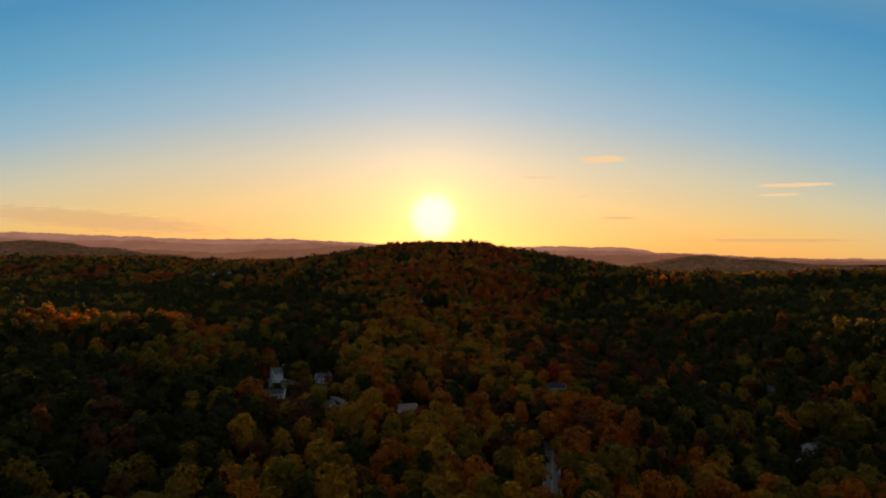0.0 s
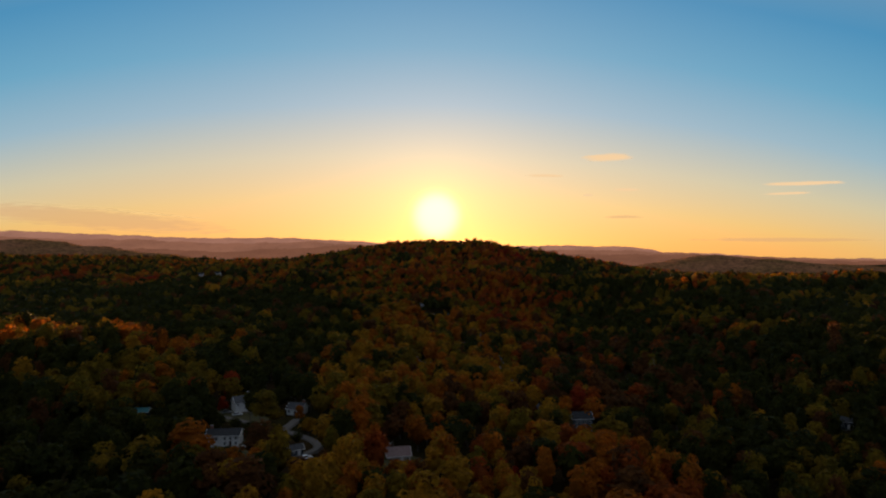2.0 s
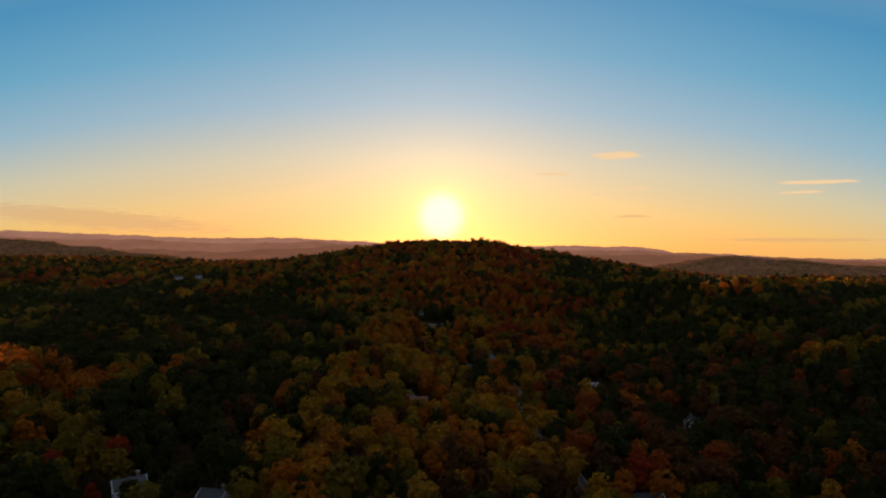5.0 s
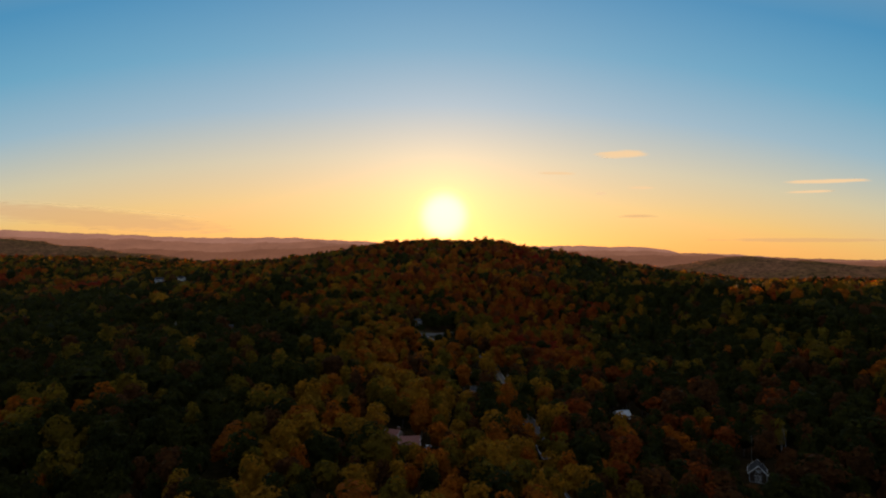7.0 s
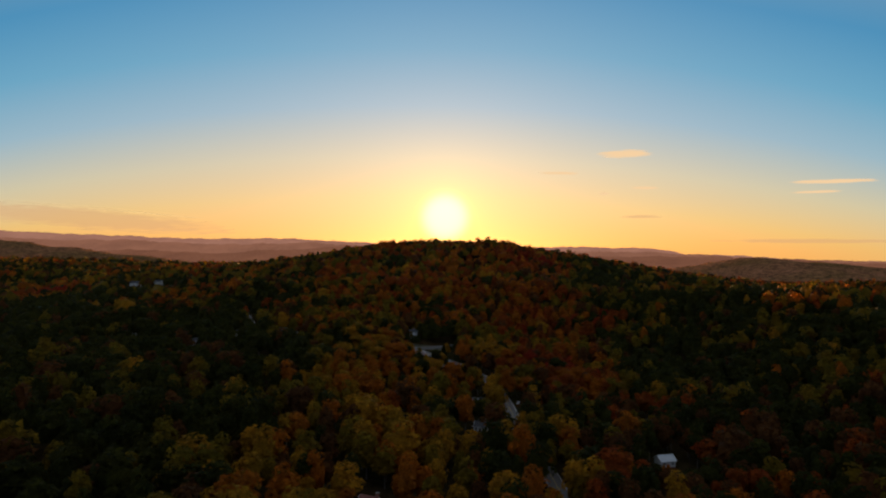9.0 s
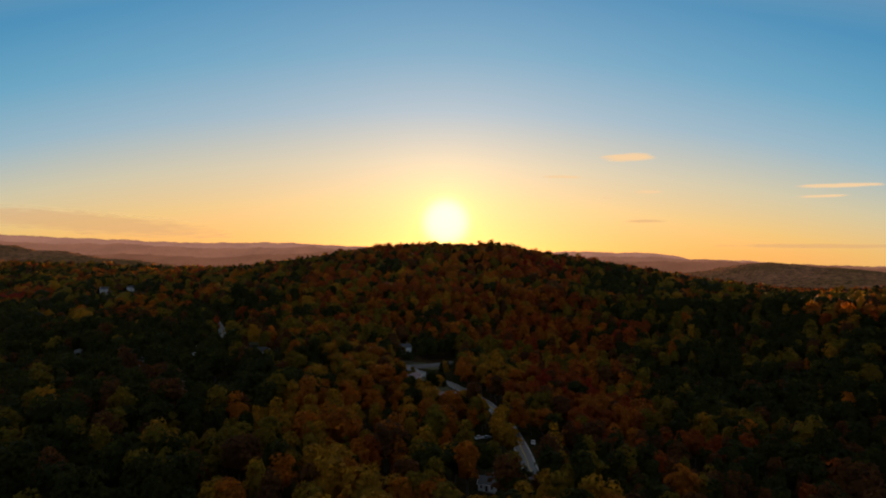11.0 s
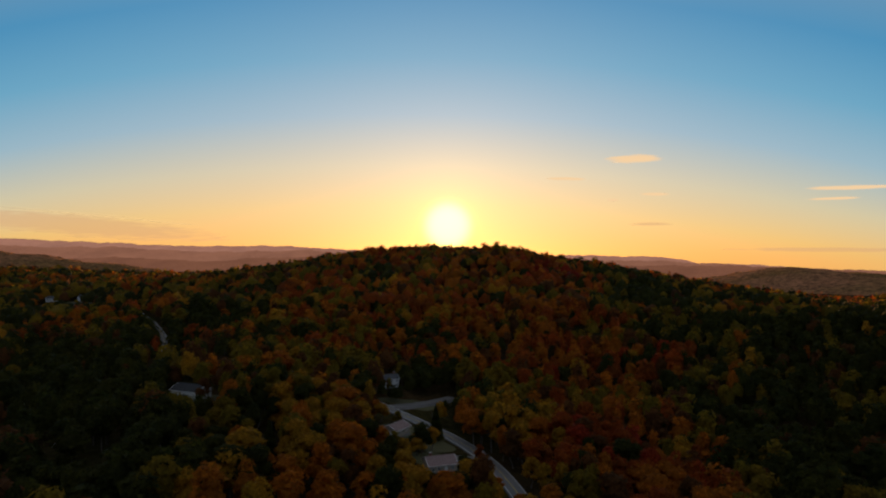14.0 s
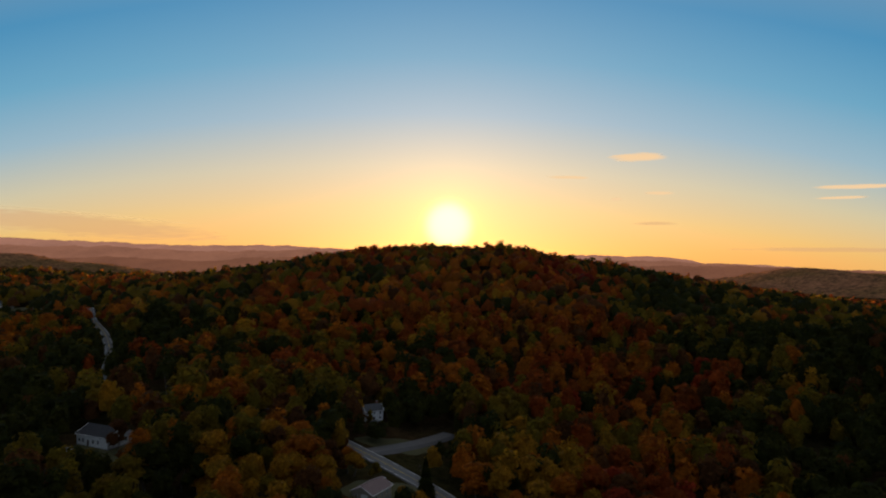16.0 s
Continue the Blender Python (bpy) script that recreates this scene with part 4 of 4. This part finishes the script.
house(-121.5, 766, -22, 16.0, 10.0, 3.9, 2.3, WHITE_BOARD, DARK_SHINGLE, "long white building with a broad dark shingle roof", row_of("F", (-6.6, -4.6, 0.6, 3.0), 1.2, 1.0, 1.2) + row_of("R", (-2.5, 2.5), 1.2, 1.0, 1.2), ("F", -2.0, 1.1, 2.1, BROWN_BOARD))
house(-33, 836, 25, 8.6, 7.0, 4.8, 2.2, WHITE_BOARD, GREY_SHINGLE, "white clapboard house behind yellow trees", row_of("F", (-3, 0, 3), 3.1, 0.9, 1.2) + row_of("F", (-3, 3), 0.8, 0.9, 1.2) + row_of("R", (-1.5, 1.5), 3.1, 0.9, 1.2), ("F", 0, 0.95, 2.0, BROWN_BOARD), 2.6)
house(-21, 751, 62, 11.0, 8.4, 2.8, 1.9, TAN_BOARD, ROSE_SHINGLE, "tan roadside garage with a pale worn roof", row_of("L", (2.2,), 0.9, 0.9, 1.0) + row_of("F", (-3, 0, 3), 0.9, 1.0, 1.1), ("L", -1.0, 2.6, 2.2, WHITE_TRIM), name="garage")
house(0, 715, 20, 11.5, 8.8, 3.0, 2.2, TAN_BOARD, ROSE_SHINGLE, "tan roadside house with a rose shingle roof", row_of("F", (-4, -1.6, 3.8), 0.9, 1.0, 1.2) + row_of("R", (0,), 1.0, 1.0, 1.2), ("F", 1.2, 0.95, 2.0, WHITE_TRIM), -3.6)
house(-425, 1117, 8, 12.0, 8.0, 4.6, 2.4, WHITE_BOARD, GREY_SHINGLE, "distant white house in a hillside clearing", row_of("F", (-4, -1.4, 1.4, 4), 2.9, 1.0, 1.2), ("F", 0, 0.95, 2.0, BROWN_BOARD))
house(-396, 1123, -12, 9.0, 7.0, 3.6, 2.4, WHITE_BOARD, GREY_SHINGLE, "distant white house with a grey roof", row_of("F", (-3, 0, 3), 2.8, 1.0, 1.2), ("F", 1.5, 0.95, 2.0, BROWN_BOARD))
house(-167, 768, 15, 6.5, 5.0, 2.5, 1.6, BLUE_BOARD, PALE_METAL, "small slate-blue shed with a metal roof", row_of("F", (-1.8,), 0.9, 0.8, 0.9), ("F", 0.8, 1.2, 2.0, WHITE_TRIM), name="shed")

house(-55, 291, 30, 4.6, 3.6, 2.2, 1.2, BLUE_BOARD, GREY_SHINGLE, "small garden shed with a grey shingle roof", row_of("F", (-1.2,), 0.9, 0.6, 0.7), ("F", 0.8, 0.9, 1.9, WHITE_TRIM), name="shed", lift=0.3)

house(-142, 454, 20, 7.5, 6.0, 3.2, 2.0, WHITE_BOARD, GREY_SHINGLE, "white cottage half hidden in the dark wood", row_of("F", (-2.2, 2.2), 1.0, 0.9, 1.2), ("F", 0, 0.95, 2.0, BROWN_BOARD))
house(-131, 329, 10, 5.4, 4.2, 2.4, 1.3, BLUE_BOARD, TEAL_METAL, "slate-blue shed with a teal metal roof among trees", row_of("F", (-1.6,), 0.9, 0.7, 0.8), ("F", 0.8, 1.0, 1.9, WHITE_TRIM), name="shed", lift=0.3)

# ---- cars and poles ----
car(-50, 286.5, 40, CAR_WHITE, "white car parked beside the garden shed")
car(-128, 756, 80, CAR_WHITE, "white car parked before the long white building")
car(-91.5, 334, 20, CAR_WHITE, "white car parked on the gravel lane")
car(-97, 336.5, 10, CAR_GREY, "silver car parked near a white house")
car(-74.5, 296, 60, CAR_WHITE, "white car parked beside the long white house")
car(17, 650, 30, CAR_WHITE, "white car parked in a wooded driveway")
car(20.5, 651.5, 40, CAR_GREY, "silver car parked in a wooded driveway")
car(41.3, 651, 85, CAR_WHITE, "white car pulled up beside the country road")
car(-6.6, 490.5, 70, CAR_WHITE, "white car parked beside the red-roofed garage")
car(-137, 692, 15, CAR_WHITE, "white car parked in a shaded yard")
car(-115, 685, -20, CAR_GREY, "silver car parked in a shaded yard")
car(86, 567, 30, CAR_WHITE, "white car parked beside the shed")
car(158, 268, -30, CAR_WHITE, "white car parked before a low house")
for x, y, turn in ((30, 742, -50), (-113.5, 781, 10), (-112, 811, 20), (-168, 789, 0), (53, 520, 0), (59, 300, 0)):
    utility_pole(x, y, turn)

# ---- single trees: those by the road bend and the ones that stand out ----
WORDS = ("dark green", "olive green", "yellow", "amber", "rust-brown", "red", "dull brown")


def crown_mesh(seed, lobes, width):
    r = np.random.RandomState(seed)
    lo = lobes_of(r, lobes, width, 3.5, 16)
    v1, f1 = lobe_cores(r, lo, ICO0, 0.80)
    v2, f2 = leaf_cards(r, lo, 900, 0.85)
    me = bpy.data.meshes.new("crown")
    me.from_pydata([tuple(p) for p in np.concatenate([v1, v2])], [], [tuple(int(i) for i in q) for q in f1] + [tuple(int(i) + len(v1) for i in q) for q in f2])
    me.polygons.foreach_set("use_smooth", [k < len(f1) for k in range(len(me.polygons))])
    me.materials.append(None)
    me.update()
    return me


def trunk_mesh(seed, bare=False):
    """A tapered trunk that forks into limbs; a bare tree's limbs fork again."""
    r = np.random.RandomState(seed)
    v, f = [], []

    def limb(p, way, length, rad, level):
        pts, rads = [p], [rad]
        for k in range(3):
            way = (way + Vector(r.normal(0, 0.10, 3))).normalized()
            pts.append(pts[-1] + way * length / 3)
            rads.append(rad * (1 - 0.22 * (k + 1)))
        a, b = tube(pts, rads, 6 if level == 0 else 4)
        o = len(v)
        v.extend(a)
        f.extend(tuple(i + o for i in q) for q in b)
        if level < (3 if bare else 1):
            for k in range(4 if level else 5):
                turn = r.uniform(0, 6.28)
                out = Vector((math.cos(turn), math.sin(turn), r.uniform(0.7, 1.4))).normalized()
                limb(pts[2].lerp(pts[3], r.uniform(0, 1)), (way * 0.5 + out).normalized(), length * r.uniform(0.42, 0.62), rads[-1] * 0.7, level + 1)

    limb(Vector((0, 0, -0.6)), Vector((0, 0, 1)), 8.0, 0.32, 0)
    me = mesh_from("trunk", v, f, None)
    me.materials.append(None)
    return me


CROWNS = [crown_mesh(200 + q, 10, 5.0) for q in range(9)]
TRUNKS = [trunk_mesh(300 + q) for q in range(5)]
BARE = [trunk_mesh(400 + q, True) for q in range(3)]


def dress(name, me, material, parent):
    """A mesh shared between trees, in a material of this tree's own."""
    ob = new(name, me)
    ob.parent = parent
    ob.material_slots[0].link, ob.material_slots[0].material = "OBJECT", material
    return ob


def tree(x, y, kind, high, wide, turn, pick, label, group):
    ob = base_at("tree", x, y, math.degrees(turn), label, "tree", group)
    ob.scale = (high / 16 * wide, high / 16 * wide, high / 16)
    dress("trunk", TRUNKS[pick % 5], BARK, ob)
    dress("crown", CROWNS[pick % 9], LEAVES[kind], ob)
    return ob


# trees that stand out by colour or size, and some placed to hide roofs and road from the camera: x, y, kind, height,
# width
YARD_TREES = ((-74, 316, OLIVE, 17, 1.35), (-71, 436, AMBER, 13, 1.5), (-66, 446, OLIVE, 17, 1.2), (-62, 326, AMBER, 9, 0.9), (-101, 352, RED, 15, 1.1), (-113, 340, RED, 14, 1.1), (-98, 334, RED, 9, 0.9), (-86, 336, BROWN, 8, 0.9), (46, 604, YELLOW, 13, 1.0), (113, 491, OLIVE, 9, 1.2))
ROADSIDE_TREES = ((-88, 726, AMBER, 19, 0.85), (-111.5, 757.5, BROWN, 11, 1.2), (-88, 832, YELLOW, 18, 1.2), (-99, 838, YELLOW, 17, 1.0), (16, 724, RUST, 9, 1.0), (-26, 842, OLIVE, 16, 1.0), (-42, 846, YELLOW, 15, 0.9), (10, 778, YELLOW, 12, 0.8),
                  (-44, 805, YELLOW, 12, 0.9), (-41, 787, BROWN, 13, 0.9), (-47, 792, YELLOW, 13, 0.9), (-36, 781, BROWN, 9, 0.9), (-39, 822, YELLOW, 11, 0.7), (-32, 823, OLIVE, 8, 0.8))
for q, (x, y, kind, high, wide) in enumerate(YARD_TREES + ROADSIDE_TREES):
    tree(x, y, kind, high, wide, q * 1.7, q, "broad %s autumn tree standing clear of its neighbours" % WORDS[kind], "standout trees")
single = (P[:, 1] > 655) & (P[:, 1] < 770) & (np.abs(P[:, 0] - 4) < 92)
for q, i in enumerate(np.flatnonzero(single)):
    tree(P[i, 0], P[i, 1], int(KIND[i]), HIGH[i], WIDE[i], TURNS[i], q, "%s autumn tree in the wood by the road" % WORDS[KIND[i]], "trees by the road bend")

for q, (x, y, high, mat) in enumerate(((-34, 323, 11, BIRCH), (136, 505, 13, BIRCH), (147, 503, 14, BIRCH), (153, 510, 16, BIRCH), (133, 330, 15, BIRCH), (137, 334, 13, BIRCH), (56, 640, 14, BARK), (32, 668, 13, BARK), (-128, 826, 15, BARK), (12, 700, 12, BARK))):
    ob = base_at("bare_tree", x, y, q * 50, "leafless pale-barked tree with forked limbs" if mat is BIRCH else "leafless grey tree with fine forked limbs", "tree", "bare trees")
    ob.scale = (high / 13 * 0.5, high / 13 * 0.5, high / 13)
    dress("trunk", BARE[q % 3], mat, ob)

SPRUCE = [mesh_from("crown", *spike(np.random.RandomState(500 + q), 4.3, 1.2, 15.0, 15, 22), None, False) for q in range(3)]
for me in SPRUCE:
    me.materials.append(None)
for q, (x, y, high) in enumerate(((-3, 756, 15.5), (-52, 560, 17), (62, 477, 16), (104, 487, 9), (-110, 405, 17), (97, 650, 18), (105, 645, 16), (75, 712, 16), (-60, 690, 15))):
    ob = base_at("spruce", x, y, q * 40, "dark green spruce with drooping boughs", "tree", "spruces")
    ob.scale = (high / 15,) * 3
    dress("trunk", TRUNKS[q % 5], BARK, ob).scale = (0.7, 0.7, 1.3)
    dress("crown", SPRUCE[q % 3], LEAVES[DARK], ob)


# ---- small evening clouds, far off ----
def cloud_material(name, colour, strength, solid):
    m = Mat(name)
    g = m.node("ShaderNodeTexCoord")
    off = m.node("ShaderNodeVectorMath", Vector=g.outputs["Generated"])
    off.operation = "SUBTRACT"
    off.inputs[1].default_value = (0.5, 0.5, 0.5)
    size = m.node("ShaderNodeVectorMath", Vector=off.outputs[0])
    size.operation = "MULTIPLY"
    size.inputs[1].default_value = (2.0, 0.0, 2.0)
    length = m.node("ShaderNodeVectorMath", Vector=size.outputs[0])
    length.operation = "LENGTH"
    streak = m.node("ShaderNodeMapping", Vector=m.node("ShaderNodeNewGeometry").outputs["Position"], Scale=(0.006, 0.0, 0.05))
    n = m.node("ShaderNodeTexNoise", Vector=streak.outputs[0], Scale=1.0, Detail=5.0).outputs["Fac"]
    a = m.node("ShaderNodeMath", Value=length.outputs["Value"])
    a.operation = "SUBTRACT"
    m.link(n, a.inputs[1])
    fade = m.ramp(a.outputs[0], ((0.0, (solid,) * 3), (0.42, (0, 0, 0))))
    mx = m.node("ShaderNodeMixShader", Fac=fade)
    m.link(m.node("ShaderNodeBsdfTransparent").outputs[0], mx.inputs[1])
    m.link(m.node("ShaderNodeEmission", Color=(*colour, 1), Strength=strength).outputs[0], mx.inputs[2])
    return m.done(mx.outputs[0])


# sunlit, rim and shaded tones are painted as the clouds' own glow
CLOUD_LIT = cloud_material("sunlit_cloud", (1.0, 0.68, 0.38), 0.94, 0.75)
CLOUD_EDGE = cloud_material("cloud_rim", (1.0, 0.66, 0.30), 0.92, 0.16)
CLOUD_DIM = cloud_material("shaded_cloud", (0.86, 0.48, 0.25), 0.80, 0.28)


def cloud(x, z, long, high, tilt, material):
    """A thin lens of cloud, lumpy below."""
    v, f = ICO2
    r = np.random.RandomState(int(abs(x)))
    v = v * r.uniform(0.9, 1.1, (len(v), 1)) * (long * 0.62, 30, high * 0.7)
    ob = tagged(new("cloud", mesh_from("cloud", v, f, material)), "thin peach-coloured evening cloud streak", "cloud", "evening clouds", "structure")
    ob.matrix_world = pose(x, 4850, z, 0, tilt, 0)


for x, z, long, high, tilt, mat in ((1281, 778, 363, 46, -2, CLOUD_LIT), (2799, 576, 569, 24, -1.5, CLOUD_LIT), (2658, 497, 358, 15, -2, CLOUD_LIT), (779, 636, 280, 16, 1, CLOUD_LIT), (1423, 526, 194, 18, 0, CLOUD_LIT),
                                    (1118, 484, 80, 15, 0, CLOUD_LIT), (1386, 313, 278, 18, 0, CLOUD_DIM), (-2800, 300, 2000, 130, 4.6, CLOUD_DIM), (-2600, 362, 1500, 14, 5.0, CLOUD_EDGE), (2659, 134, 1265, 26, 0, CLOUD_DIM)):
    cloud(x, z, long, high, tilt, mat)

woods("near_forest", near_strip & ~single, [near_template(q) for q in range(12)], "dense autumn treetops in olive, amber and rust on the valley floor", 41)
woods("middle_forest", middle & ~single, [middle_template(40 + q) for q in range(10)], "autumn woodland canopy on the valley sides", 42)
woods("far_forest", far, [far_template(80 + q) for q in range(10)], "dark autumn woodland covering the far slopes and the hill", 43)
woods("outer_forest", outer, [outer_template(120 + q) for q in range(6)], "autumn woodland on the flanks of the valley", 44)
